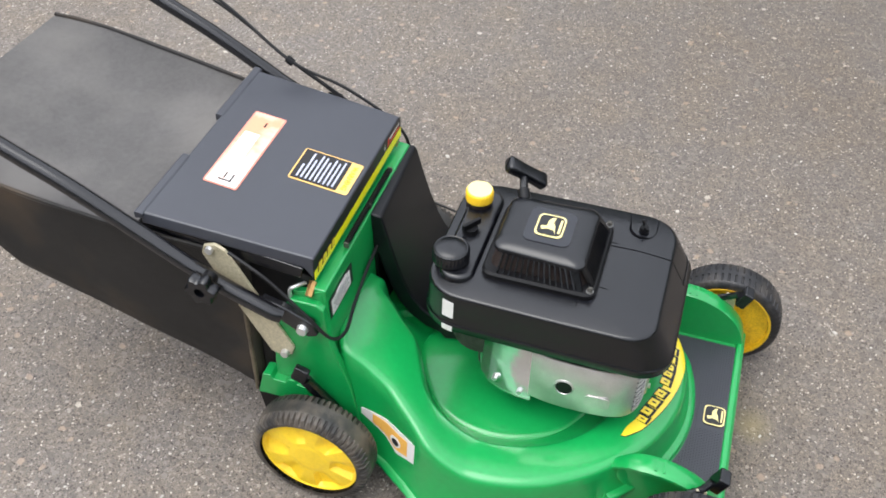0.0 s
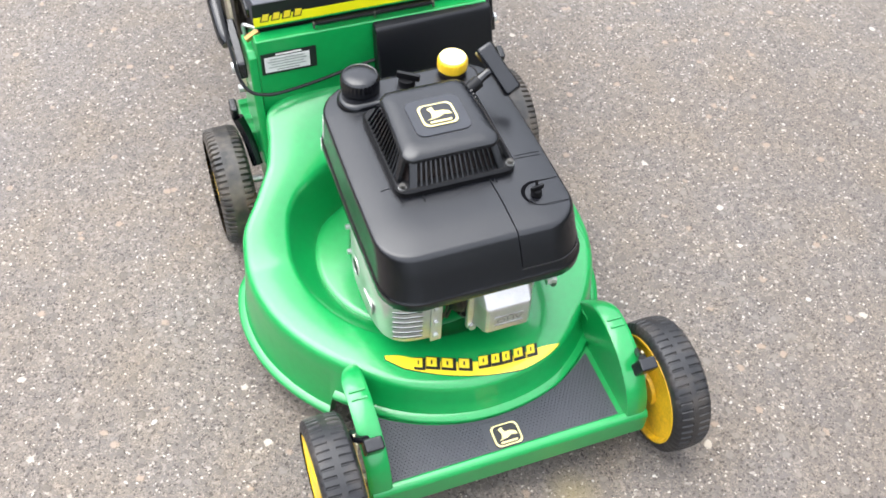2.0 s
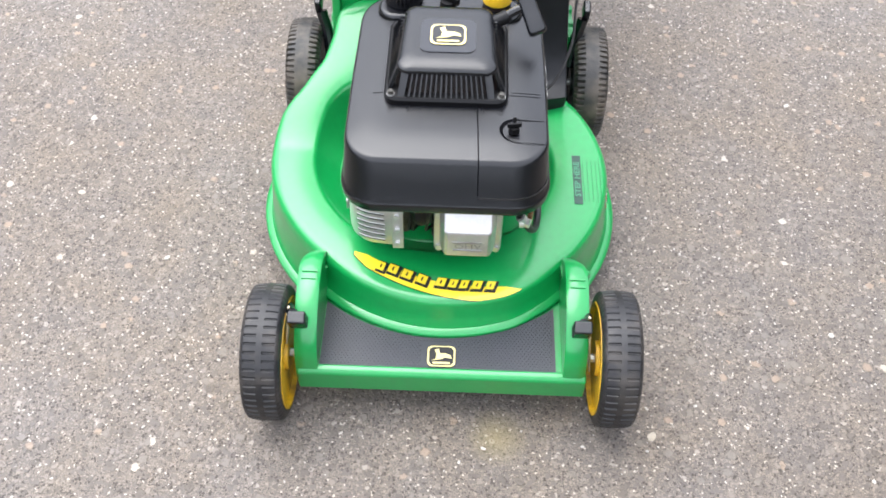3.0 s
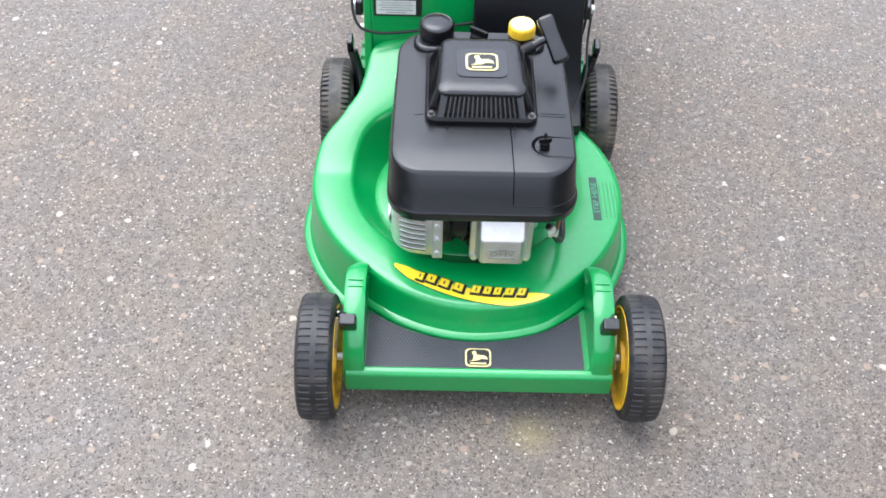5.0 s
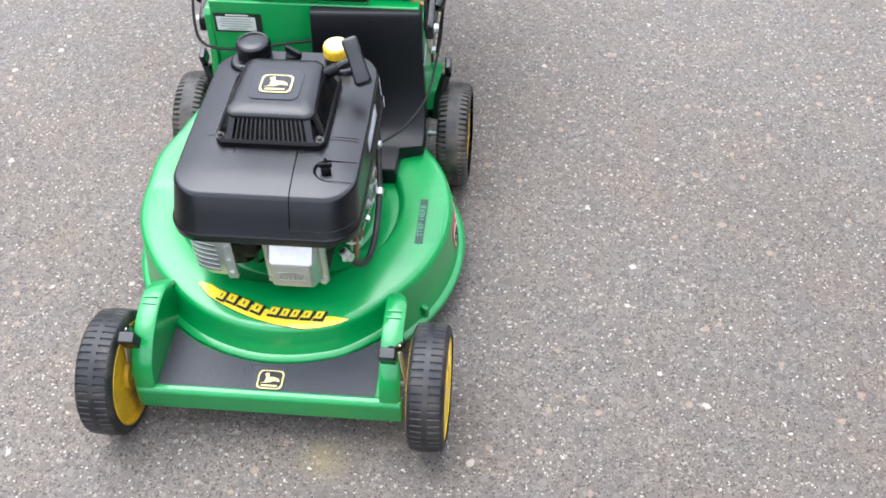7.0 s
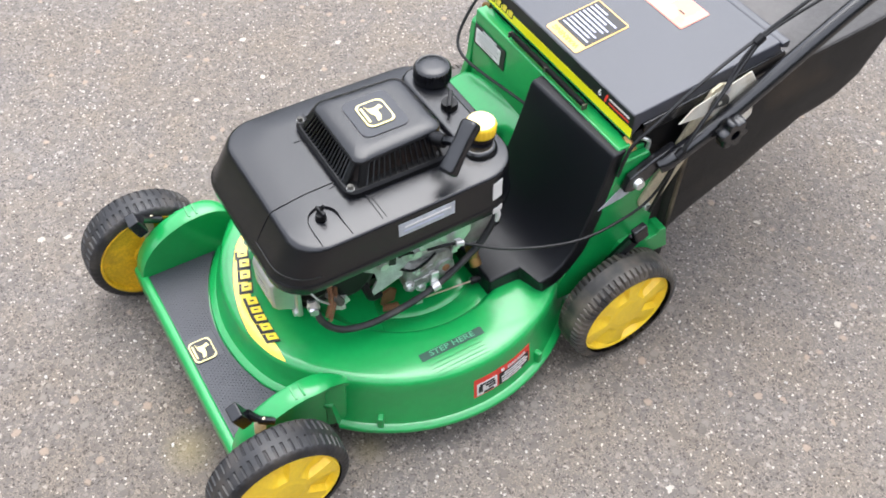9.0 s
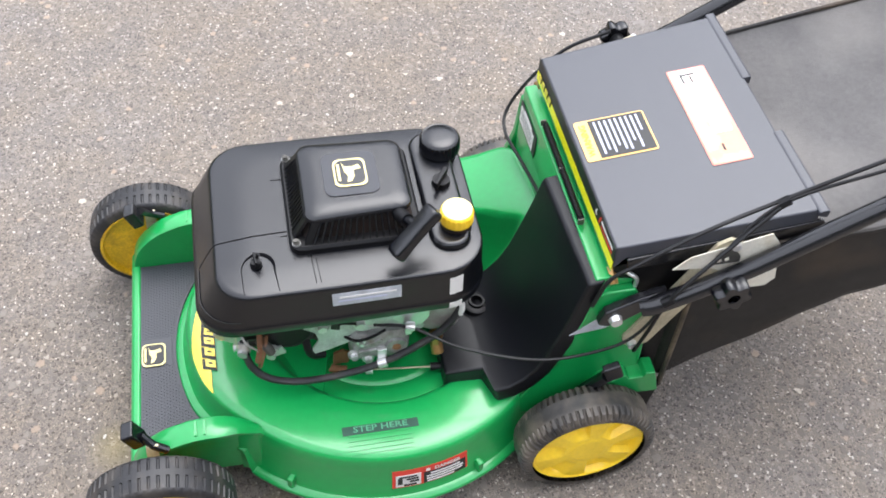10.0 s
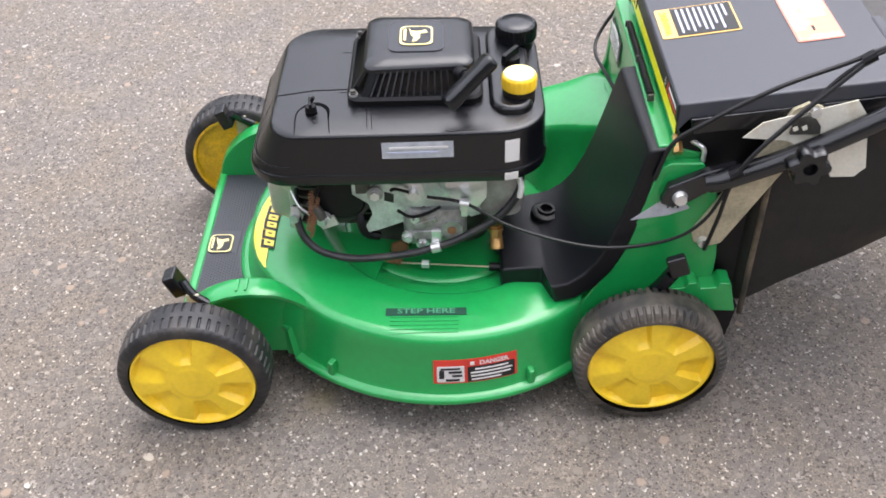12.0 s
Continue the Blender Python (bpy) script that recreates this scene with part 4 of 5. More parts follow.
# caps
def cap(c, r, h, mat_, name, label, ribs, deep=0.0007):
    x, y, z = c
    segs = ribs * 4
    rings = []
    for f, k, rib in ((1.0, -h, 0), (1.0, -h + 0.002, 1), (1.0, -0.004, 1), (0.97, -0.0015, 0.5), (0.9, 0, 0), (0.84, -0.0006, 0), (0.8, 0.0004, 0), (0.3, 0.001, 0)):
        rings.append([Vector((x + (r * f + rib * deep * (1 if j % 4 < 2 else -1)) * math.cos(2 * math.pi * j / segs), y + (r * f + rib * deep * (1 if j % 4 < 2 else -1)) * math.sin(2 * math.pi * j / segs), z + k)) for j in range(segs)])
    return part(name, loft(rings), mat_, mower, label, smooth=40)


yc = cap((0.0685, 0.4535, 0.4185), 0.0218, 0.017, CAPYELLOW, "oil_cap", "bright yellow plastic filler cap", 20, 0.00035)
# paler disc that paints the sky's highlight on the cap
part("top", cylinder((0.0685, 0.4535, 0.4175), (0.0685, 0.4535, 0.4198), 0.02, 0.0193, 32), LITTOP, yc, "pale cap top with the sky's highlight in its colour")
part("neck", cylinder((0.0685, 0.4535, 0.384), (0.0685, 0.4535, 0.402), 0.0205), SCREEN, yc, "dark stained filler neck")
bc = cap((-0.069, 0.4575, 0.4165), 0.0275, 0.0215, BLACK, "fuel_cap", "black ribbed plastic fuel cap", 30)
part("neck", cylinder((-0.069, 0.4575, 0.382), (-0.069, 0.4575, 0.397), 0.0235), DARK, bc)
ch = part("fuel_tap", cylinder((-0.003, 0.447, 0.391), (-0.003, 0.447, 0.402), 0.013, 0.0115), DARK, mower, "small black tap lever")
part("blade", box((-0.001, 0.446, 0.4065), (0.034, 0.006, 0.011), pose(0, 0, 0, 0, 0, -35)), DARK, ch, bevel=0.0015)

# engine block, exhaust guard, rocker cover
block = part("engine_block", loft([rounded(0.05, 0.24, 0.42, 0.04, z, 6) for z in (0.133, 0.2)] + [rounded(0.078, 0.19, 0.46, 0.05, z, 6) for z in (0.212, 0.305)]), GASKET, mower, "grimy cast engine block")
for k in range(7):
    part("fin", loft([rounded(0.05, 0.159, 0.3, 0.012, 0.2 + 0.0145 * k + d, 4, cx=0.034) for d in (0, 0.0035)]), GASKET, block)


def guard_line(z, out=0.0):
    return [Vector((p.x - out * min(1, max(0, (p.y - 0.139) / 0.02)), p.y - out * min(1, max(0, (0.19 - p.y) / 0.03)), z)) for p in
            glide([(-0.131, 0.31, 0), (-0.1365, 0.28, 0), (-0.138, 0.235, 0), (-0.136, 0.195, 0), (-0.127, 0.163, 0), (-0.108, 0.1475, 0), (-0.085, 0.1425, 0), (-0.055, 0.1405, 0)], 6)]


guard = part("exhaust_guard", sheet([guard_line(z, g) for z, g in ((0.2, -0.006), (0.2025, -0.002), (0.207, 0), (0.294, 0), (0.302, -0.003))], 0.003), SILVER, mower, "bright pressed-metal exhaust guard with slots")
part("flange", box((-0.062, 0.139, 0.2515), (0.016, 0.003, 0.1)), SILVER, guard, bevel=0.001)
for i in range(8):
    z = 0.2135 + i * 0.0108
    part("slot", tube([p + Vector((0, 0, 0.0016 * math.sin(3.1 * k / 12))) for k, p in enumerate(guard_line(z, 0.0004)[27:38])], 0.0014, 2, 6), INK, guard)
    part("lip", tube([p + Vector((0, 0, 0.0026 + 0.0016 * math.sin(3.1 * k / 12))) for k, p in enumerate(guard_line(z, 0.0012)[27:38])], 0.0007, 2, 6), SILVER, guard)
for z in (0.2145, 0.2435, 0.272):
    part("screw", cylinder((-0.0625, 0.138, z), (-0.0625, 0.1335, z), 0.004, None, 8), STEEL, guard)
part("hole", cylinder((-0.1365, 0.2565, 0.2515), (-0.1392, 0.2565, 0.2515), 0.0125), DARK, guard)
part("boss", moved(lathe([(0.0, 0.0165), (0.0018, 0.016), (0.003, 0.0135), (0.0012, 0.0125)], 28), pose(-0.1368, 0.2565, 0.2515, 0, 0, 180)), SILVER, guard)
part("pressing", patch((-0.1368, 0.205, 0.236), (0.03, -1, 0), (0, 0, 1), 0.038, 0.022, 0.0022, 0.006), SILVER, guard)
part("muffler", loft([rounded(0.046, 0.165, 0.3, 0.02, z, 4, cx=-0.082) for z in (0.206, 0.295)]), GASKET, guard)
shroud = part("fan_shroud", sheet([[Vector((x + dx, y, z)) for x, y in ((-0.131, 0.306), (-0.13, 0.33), (-0.125, 0.355), (-0.114, 0.378), (-0.096, 0.395), (-0.07, 0.404))] for z, dx in ((0.19, 0.002), (0.196, 0.0), (0.236, 0.012), (0.262, 0.022), (0.302, 0.026))], 0.002), CHROME, mower, "shiny sheet-metal fan shroud", smooth=20)
for y, z in ((0.324, 0.206), (0.366, 0.212)):
    part("bolt", cylinder((-0.115, y, z), (-0.1335 if y < 0.35 else -0.124, y, z), 0.0042, None, 6), STEEL, shroud)
wires = part("spark_lead", tube([(-0.028, 0.17, 0.302), (-0.03, 0.148, 0.285), (-0.029, 0.145, 0.262), (-0.03, 0.175, 0.242)], 0.012), DARK, mower, "black spark plug boot")
for x in (-0.046, -0.04, -0.021):
    part("wire", tube([(x, 0.15, 0.295), (x + 0.002, 0.147, 0.262), (x - 0.002, 0.152, 0.228), (x + 0.004, 0.17, 0.215)], 0.0022, 6, 6), CABLE, wires)


def rocker_profile(x, f):
    return [Vector((x, y, z)) for y, z in ((0.158, 0.192), (0.151 - f * 0.004, 0.198), (0.151 - f * 0.027, 0.2065), (0.151 - f * 0.0305, 0.2115), (0.151 - f * 0.0315, 0.2555), (0.151 - f * 0.0295, 0.2605), (0.151 - f * 0.002, 0.2885), (0.158, 0.3))]


rock = part("rocker_cover", loft([rocker_profile(x, f) for x, f in ((-0.0035, 0.05), (-0.0005, 0.5), (0.004, 0.9), (0.0085, 1), (0.0645, 1), (0.069, 0.9), (0.0735, 0.5), (0.0765, 0.05))]), SILVER, mower, "cast silver rocker cover with raised letters", smooth=28, flat=True)
part("flange", prism([(-0.012, 0.191), (-0.008, 0.187), (0.012, 0.1895), (0.061, 0.1895), (0.081, 0.187), (0.085, 0.191), (0.085, 0.303), (-0.012, 0.303)], "y", 0.1495, 0.158), SILVER, rock, bevel=0.003)
for x in (-0.0045, 0.0775):
    part("bolt", cylinder((x, 0.15, 0.1955), (x, 0.145, 0.1955), 0.0055, None, 6), STEEL, rock)
    part("bolt", cylinder((x, 0.15, 0.285), (x, 0.145, 0.285), 0.0055, None, 6), STEEL, rock)
for z in (0.2245, 0.2415):
    part("line", box((0.0365, 0.1194, z), (0.041, 0.0016, 0.0013)), CASTGREY, rock)
lettering("OHV", 0.0095, plane_place((0.0365, 0.1188, 0.233), (1, 0, 0), (0, 0, 1)), CASTGREY, rock, "raised cast letters", stretch=1.3)

# carburettor side: plates, levers, springs and hose
plates = part("control_plate", prism([(0.238, 0.272), (0.238, 0.303), (0.415, 0.303), (0.421, 0.288), (0.416, 0.262), (0.405, 0.236), (0.392, 0.231), (0.376, 0.246), (0.352, 0.25), (0.335, 0.238), (0.31, 0.228), (0.272, 0.213), (0.255, 0.208), (0.25, 0.214), (0.262, 0.238), (0.258, 0.256)], "x", 0.111, 0.115), LINKAGE, mower, "zinc-plated throttle control plate", bevel=0.001)
part("fold", prism([(0.296, 0.283), (0.3, 0.262), (0.322, 0.252), (0.35, 0.258), (0.356, 0.28), (0.342, 0.3), (0.31, 0.3)], "x", 0.1165, 0.1195), LINKAGE, plates, bevel=0.0008)
part("bracket", prism([(0.362, 0.272), (0.356, 0.3), (0.414, 0.304), (0.418, 0.276), (0.402, 0.252), (0.386, 0.252)], "x", 0.1175, 0.1205), STEEL, plates, bevel=0.001)
part("window", prism([(0.243, 0.274), (0.243, 0.298), (0.262, 0.298), (0.262, 0.28), (0.255, 0.274)], "x", 0.1155, 0.1162), GASKET, plates)
part("window", prism([(0.279, 0.262), (0.28, 0.276), (0.292, 0.272), (0.291, 0.258)], "x", 0.1155, 0.1162), INK, plates)
part("window", prism([(0.297, 0.24), (0.318, 0.246), (0.334, 0.254), (0.33, 0.247), (0.312, 0.236)], "x", 0.1155, 0.1162), INK, plates)
pump = part("throttle_body", loft([rounded(0.016, 0.306, 0.383, 0.012, z, 5, cx=0.108) for z in (0.194, 0.2)] + [rounded(0.0185, 0.302, 0.386, 0.014, z, 5, cx=0.108) for z in (0.206, 0.24)] + [rounded(0.015, 0.312, 0.38, 0.01, 0.25, 5, cx=0.108)]), CASTGREY, mower, "dull cast throttle body with screws", smooth=35)
part("face", cylinder((0.125, 0.366, 0.222), (0.1305, 0.366, 0.222), 0.016, 0.0145, 24), CASTGREY, pump)
part("plug", cylinder((0.1305, 0.366, 0.222), (0.132, 0.366, 0.222), 0.006, None, 12), RUST, pump)
part("lug", box((0.127, 0.333, 0.232), (0.004, 0.03, 0.008), pose(0, 0, 0, 25, 0, 0)), CASTGREY, pump, bevel=0.001)
part("lug", box((0.1275, 0.327, 0.213), (0.005, 0.026, 0.014)), CASTGREY, pump, bevel=0.002)
for y, z, r in ((0.308, 0.208, 0.0058), (0.327, 0.197, 0.0058), (0.346, 0.214, 0.0058), (0.318, 0.238, 0.004)):
    b = part("screw", cylinder((0.122, y, z), (0.1325, y, z), r, r * 0.9, 6), STEEL, pump)
    part("washer", cylinder((0.122, y, z), (0.1275, y, z), r * 1.5, None, 16), STEEL, b)
lever = part("throttle_lever", prism([(0.288, 0.286), (0.31, 0.296), (0.328, 0.293), (0.333, 0.275), (0.322, 0.262), (0.31, 0.268), (0.306, 0.282)], "x", 0.121, 0.123), STEEL, mower, "small zinc throttle lever", bevel=0.0006)
part("pivot", cylinder((0.119, 0.318, 0.278), (0.131, 0.318, 0.278), 0.0075, 0.0068, 16), STEEL, lever)
part("pivot", cylinder((0.119, 0.268, 0.276), (0.127, 0.268, 0.276), 0.0068, None, 6), STEEL, lever)
part("washer", cylinder((0.116, 0.268, 0.276), (0.1205, 0.268, 0.276), 0.0105, None, 18), CASTGREY, lever)
part("pin", tube([(0.128, 0.289, 0.287), (0.129, 0.296, 0.29), (0.128, 0.312, 0.284)], 0.0022, 5, 6), DARK, lever)
part("wire", tube([(0.127, 0.327, 0.276), (0.129, 0.345, 0.272), (0.1285, 0.382, 0.268)], 0.0012, 6, 6), STEEL, lever)
part("link", tube([(0.124, 0.296, 0.252), (0.127, 0.312, 0.243), (0.127, 0.332, 0.247), (0.124, 0.352, 0.256)], 0.0022, 6, 6), DARK, lever)
part("cable_clamp", box((0.1285, 0.384, 0.262), (0.006, 0.012, 0.018), pose(0, 0, 0, -12, 0, 0)), STEEL, lever, bevel=0.0015)
part("clamp_foot", box((0.125, 0.383, 0.248), (0.004, 0.009, 0.014)), STEEL, lever, bevel=0.001)


def spring(points, r, wire, turns, parent):
    """A coil wound round a line."""
    line = glide(points, 12)
    out = []
    count = turns * 10
    for k in range(count + 1):
        f = k / count * (len(line) - 1)
        i = min(int(f), len(line) - 2)
        d = (line[i + 1] - line[i]).normalized()
        u = d.orthogonal().normalized()
        a = 2 * math.pi * k / 10
        out.append(line[i].lerp(line[i + 1], f - i) + (u * math.cos(a) + d.cross(u) * math.sin(a)) * r)
    part("spring", tube(out, wire, 1, 6), RUST, parent)


carb = part("intake_duct", cylinder((0.06, 0.222, 0.262), (0.114, 0.222, 0.262), 0.033, 0.031, 28), DARK, mower, "dark round intake duct", bevel=0.003)
part("collar", moved(lathe([(0.0, 0.036), (0.004, 0.037), (0.009, 0.036), (0.009, 0.031), (0.0, 0.031)], 32), pose(0.1, 0.224, 0.26)), RUBBER, carb, "black rubber collar")
part("elbow", tube([(0.1, 0.245, 0.24), (0.112, 0.246, 0.222), (0.113, 0.252, 0.205), (0.108, 0.268, 0.196)], 0.006, 6, 10), DARK, carb)
spring([(0.12, 0.186, 0.282), (0.126, 0.184, 0.255), (0.124, 0.178, 0.222)], 0.0032, 0.001, 16, carb)
spring([(0.121, 0.194, 0.272), (0.127, 0.189, 0.25), (0.126, 0.18, 0.212)], 0.0024, 0.0008, 18, carb)
part("wire", tube([(0.11, 0.158, 0.278), (0.122, 0.168, 0.262), (0.127, 0.182, 0.25)], 0.0016, 6, 6), STEEL, carb)
part("sleeve", tube([(0.115, 0.182, 0.262), (0.124, 0.192, 0.255), (0.127, 0.198, 0.243)], 0.0065, 5, 10), GASKET, carb)
for c, r in (((0.113, 0.163, 0.24), 0.0068), ((0.121, 0.2, 0.239), 0.0066), ((0.102, 0.158, 0.286), 0.008)):
    b = part("bolt", cylinder(c, (c[0] + 0.011, c[1] - 0.004, c[2]), r, None, 6), STEEL, carb)
    part("washer", cylinder((c[0] - 0.003, c[1], c[2]), (c[0] + 0.003, c[1] - 0.001, c[2]), r * 1.35, None, 16), STEEL, b)
part("stay", box((0.116, 0.203, 0.228), (0.004, 0.024, 0.016), pose(0, 0, 0, 20, 0, 0)), STEEL, carb, bevel=0.001)
tank = part("fuel_tank", loft([rounded(0.03, 0.4, 0.458, 0.018, z, 5, cx=0.088) for z in (0.235, 0.242)] + [rounded(0.033, 0.395, 0.462, 0.02, z, 5, cx=0.088) for z in (0.25, 0.302)]), SMOKE, mower, "smoky translucent plastic fuel tank", smooth=45)
part("strap", tube([(0.116, 0.452, 0.302), (0.124, 0.456, 0.285), (0.124, 0.454, 0.27)], 0.004, 5, 8), WHITE, tank)
fit_ = part("drain_fitting", cylinder((0.109, 0.424, 0.212), (0.115, 0.4255, 0.19), 0.0085, None, 6), BRASS, mower, "brass drain fitting")
part("collar", cylinder((0.1095, 0.4242, 0.21), (0.1105, 0.4245, 0.205), 0.0105, None, 16), BRASS, fit_)
mouth = part("mouth", cylinder((0.112, 0.425, 0.194), (0.1225, 0.4262, 0.1805), 0.0092, None, 16), BRASS, fit_, bevel=0.0012)
# dark discs on solid brass, painting the shade inside its bores
part("bore", cylinder((0.122, 0.4261, 0.1812), (0.1228, 0.4263, 0.1801), 0.0046, None, 16), GAPSHADE, mouth)
part("bore", cylinder((0.1183, 0.4267, 0.1785), (0.1188, 0.4269, 0.1768), 0.005, None, 12), INK, fit_)
hose = part("fuel_hose", tube([(0.108, 0.163, 0.252), (0.117, 0.163, 0.238), (0.128, 0.171, 0.213), (0.137, 0.195, 0.194), (0.142, 0.24, 0.186), (0.141, 0.305, 0.191), (0.138, 0.345, 0.2), (0.134, 0.378, 0.211), (0.128, 0.426, 0.24), (0.12, 0.452, 0.272), (0.11, 0.455, 0.302)], 0.0052, 10), RUBBER, mower, "black rubber fuel hose")
for c, n in (((0.1385, 0.345, 0.2), (0.0, 0.95, 0.25)), ((0.1125, 0.1625, 0.246), (0.5, 0.05, -1))):
    n = Vector(n).normalized() * 0.006
    part("clip", cylinder(Vector(c) - n, Vector(c) + n, 0.0074, None, 14), STEEL, hose)
part("bracket", box((0.133, 0.3455, 0.2125), (0.004, 0.013, 0.024)), STEEL, hose, bevel=0.001)
rod = part("brake_rod", cylinder((0.11, 0.285, 0.15), (0.128, 0.44, 0.152), 0.0013, None, 8), OLIVE, mower, "thin yellow zinc brake rod")
part("nut", cylinder((0.115, 0.324, 0.1505), (0.1162, 0.334, 0.1508), 0.0062, None, 6), STEEL, rod)
part("ferrule", cylinder((0.125, 0.416, 0.1517), (0.127, 0.432, 0.152), 0.006, None, 12), DARK, rod)
part("nut", cylinder((0.127, 0.432, 0.152), (0.1285, 0.444, 0.152), 0.005, None, 8), STEEL, rod)
spring([(0.104, 0.275, 0.153), (0.108, 0.285, 0.153), (0.11, 0.297, 0.152)], 0.005, 0.0012, 9, rod)
part("stop", prism([(0.28, 0.139), (0.282, 0.164), (0.296, 0.17), (0.306, 0.162), (0.302, 0.139)], "x", 0.086, 0.09), RUST, rod, "brown rusty stop bracket")
part("base_plate", prism([(0.02, 0.17), (0.115, 0.176), (0.136, 0.261), (0.079, 0.273), (0.05, 0.31)], "z", 0.1355, 0.1405), GREEN, mower, "green base plate under the engine", bevel=0.0015)

# black belt cover: a leaning slab with a stepped foot
curve = [(0.4845, 0.177, 0.197), (0.505, 0.183, 0.1975), (0.523, 0.196, 0.197), (0.539, 0.217, 0.196), (0.5525, 0.246, 0.194), (0.565, 0.284, 0.192), (0.578, 0.331, 0.19), (0.5885, 0.374, 0.1885), (0.5925, 0.382, 0.188)]
rings = [[Vector((x0, y, z)), Vector((x1, y + 0.003, z)), Vector((x1, y + 0.003, 0.136)), Vector((x0, y, 0.136))] for y, z, x0, x1 in ((0.428, 0.171, 0.022, 0.154), (0.444, 0.1735, 0.004, 0.155), (0.481, 0.177, -0.005, 0.157))]
for i, (y, z, x1) in enumerate(curve):
    d = Vector(curve[min(i + 1, len(curve) - 1)][:2]) - Vector(curve[max(i - 1, 0)][:2])
    n = Vector((d.y, -d.x)).normalized() * 0.029
    if i > 6:
        n = Vector((0.024, 0.003))
    rings.append([Vector((-0.005, y, z)), Vector((x1, y + 0.008, z)), Vector((x1, y + 0.008 + n.x * 0.9, z + n.y)), Vector((-0.005, y + n.x, z + n.y))])
belt = part("belt_cover", loft(rings), BELT, mower, "black moulded belt cover", bevel=0.004, steps=3)
socket = part("socket", moved(lathe([(0.0, 0.021), (0.0075, 0.0205), (0.009, 0.0185), (0.0095, 0.0125), (0.0135, 0.012), (0.0135, 0.0088), (0.003, 0.008)], 32), Matrix.Translation((0.047, 0.497, 0.1765)) @ pose(0, 0, 0, 0, -90, 0) @ pose(0, 0, 0, 0, 0, 6)), DARK, belt, "black filler tube")
# dark disc that paints the shaded inside of the tube
part("hole", cylinder((0.047, 0.497, 0.177), (0.047, 0.497, 0.1805), 0.0085), GAPSHADE, socket)
part("back", prism([(0.6, 0.136), (0.6, 0.376), (0.612, 0.376), (0.612, 0.136)], "x", -0.003, 0.18), DARK, belt)

# rear tower
right = [(0.532, 0.1), (0.532, 0.139), (0.562, 0.198), (0.6, 0.307), (0.611, 0.357), (0.625, 0.366), (0.663, 0.366), (0.69, 0.31), (0.70, 0.22), (0.70, 0.1)]
left = [(0.56, 0.1), (0.575, 0.2), (0.603, 0.29), (0.609, 0.357), (0.62, 0.366), (0.663, 0.366), (0.69, 0.31), (0.70, 0.22), (0.70, 0.1)]
tower = part("rear_tower", prism([(0.6, 0.13), (0.609, 0.386), (0.632, 0.388), (0.634, 0.13)], "x", -0.187, 0.184), GREEN, mower, "green rear tower of the deck", bevel=0.003)
part("side_panel", prism(right, "x", 0.179, 0.192), GREEN, tower, bevel=0.003)
part("side_panel", prism(left, "x", -0.2, -0.186), GREEN, tower, bevel=0.003)
for s, x in ((1, 0.18), (-1, -0.188)):
    part("ear", prism([(0.612, 0.355), (0.66, 0.355), (0.662, 0.372), (0.615, 0.384)], "x", x - 0.02 * (s > 0), x + 0.02 * (s < 0)), GREEN, tower, bevel=0.002)
    b = part("bolt", cylinder((x + s * 0.008, 0.632, 0.378), (x - s * 0.012, 0.632, 0.39), 0.006, None, 6), BRASS, tower)
    part("pin", tube([(x - s * 0.014, 0.642, 0.385), (x + s * 0.002, 0.654, 0.387), (x + s * 0.006, 0.662, 0.381), (x + s * 0.005, 0.663, 0.364)], 0.003), STEEL, tower)
part("label", prism([(0.585, 0.283), (0.625, 0.317), (0.64, 0.32), (0.655, 0.30), (0.63, 0.29)], "x", 0.192, 0.1928), GREY, tower, "worn torn sticker")
for y in (0.629, 0.635, 0.641):
    part("bar", box((0.193, y, 0.306), (0.0008, 0.0025, 0.01), pose(0, 0, 0, -12, 0, 0)), INK, tower)
dp = part("data_plate", patch((-0.139, 0.6065, 0.3445), (1, 0, 0), (0, 0.035, 1), 0.086, 0.038, 0.0008), INK, tower, "black and white data plate")
part("field", patch((-0.142, 0.6055, 0.3435), (1, 0, 0), (0, 0.035, 1), 0.07, 0.027, 0.0008), WHITE, dp)
for k, w in enumerate((0.035, 0.058, 0.05, 0.06, 0.054)):
    part("bar", patch((-0.142, 0.6046, 0.3335 + 0.005 * k), (1, 0, 0), (0, 0.035, 1), w, 0.0013, 0.0005), CASTGREY, dp)
part("bar", patch((-0.139, 0.6056, 0.3608), (1, 0, 0), (0, 0.035, 1), 0.04, 0.0025, 0.0006), WHITE, dp)
# hinge spring along the lid
hinge = part("hinge_spring", cylinder((-0.095, 0.614, 0.397), (0.095, 0.614, 0.397), 0.0025), DARK, mower, "black hinge spring on a rod")
line = [(-0.09 + 0.18 * k / 480, 0.614 + 0.0038 * math.cos(k * 0.75), 0.397 + 0.0038 * math.sin(k * 0.75)) for k in range(481)]
part("coil", tube(line, 0.0012, 1, 5), DARK, hinge)
for x in (-0.095, 0.0, 0.095):
    part("clip", box((x, 0.613, 0.396), (0.0025, 0.008, 0.009)), GASKET, hinge)

# black chute frame behind the tower, lid over it
part("chute", loft([[Vector((x, y, z)) for x, z in ((-hw, zb), (hw, zb), (hw, zt), (-hw, zt))] for y, hw, zt, zb in ((0.633, 0.178, 0.4, 0.13), (0.745, 0.178, 0.425, 0.15), (0.86, 0.18, 0.45, 0.24))]), DARK, mower, "dark plastic grass chute")


def lid_top(y):
    return 0.441 + (y - 0.627) * 0.125


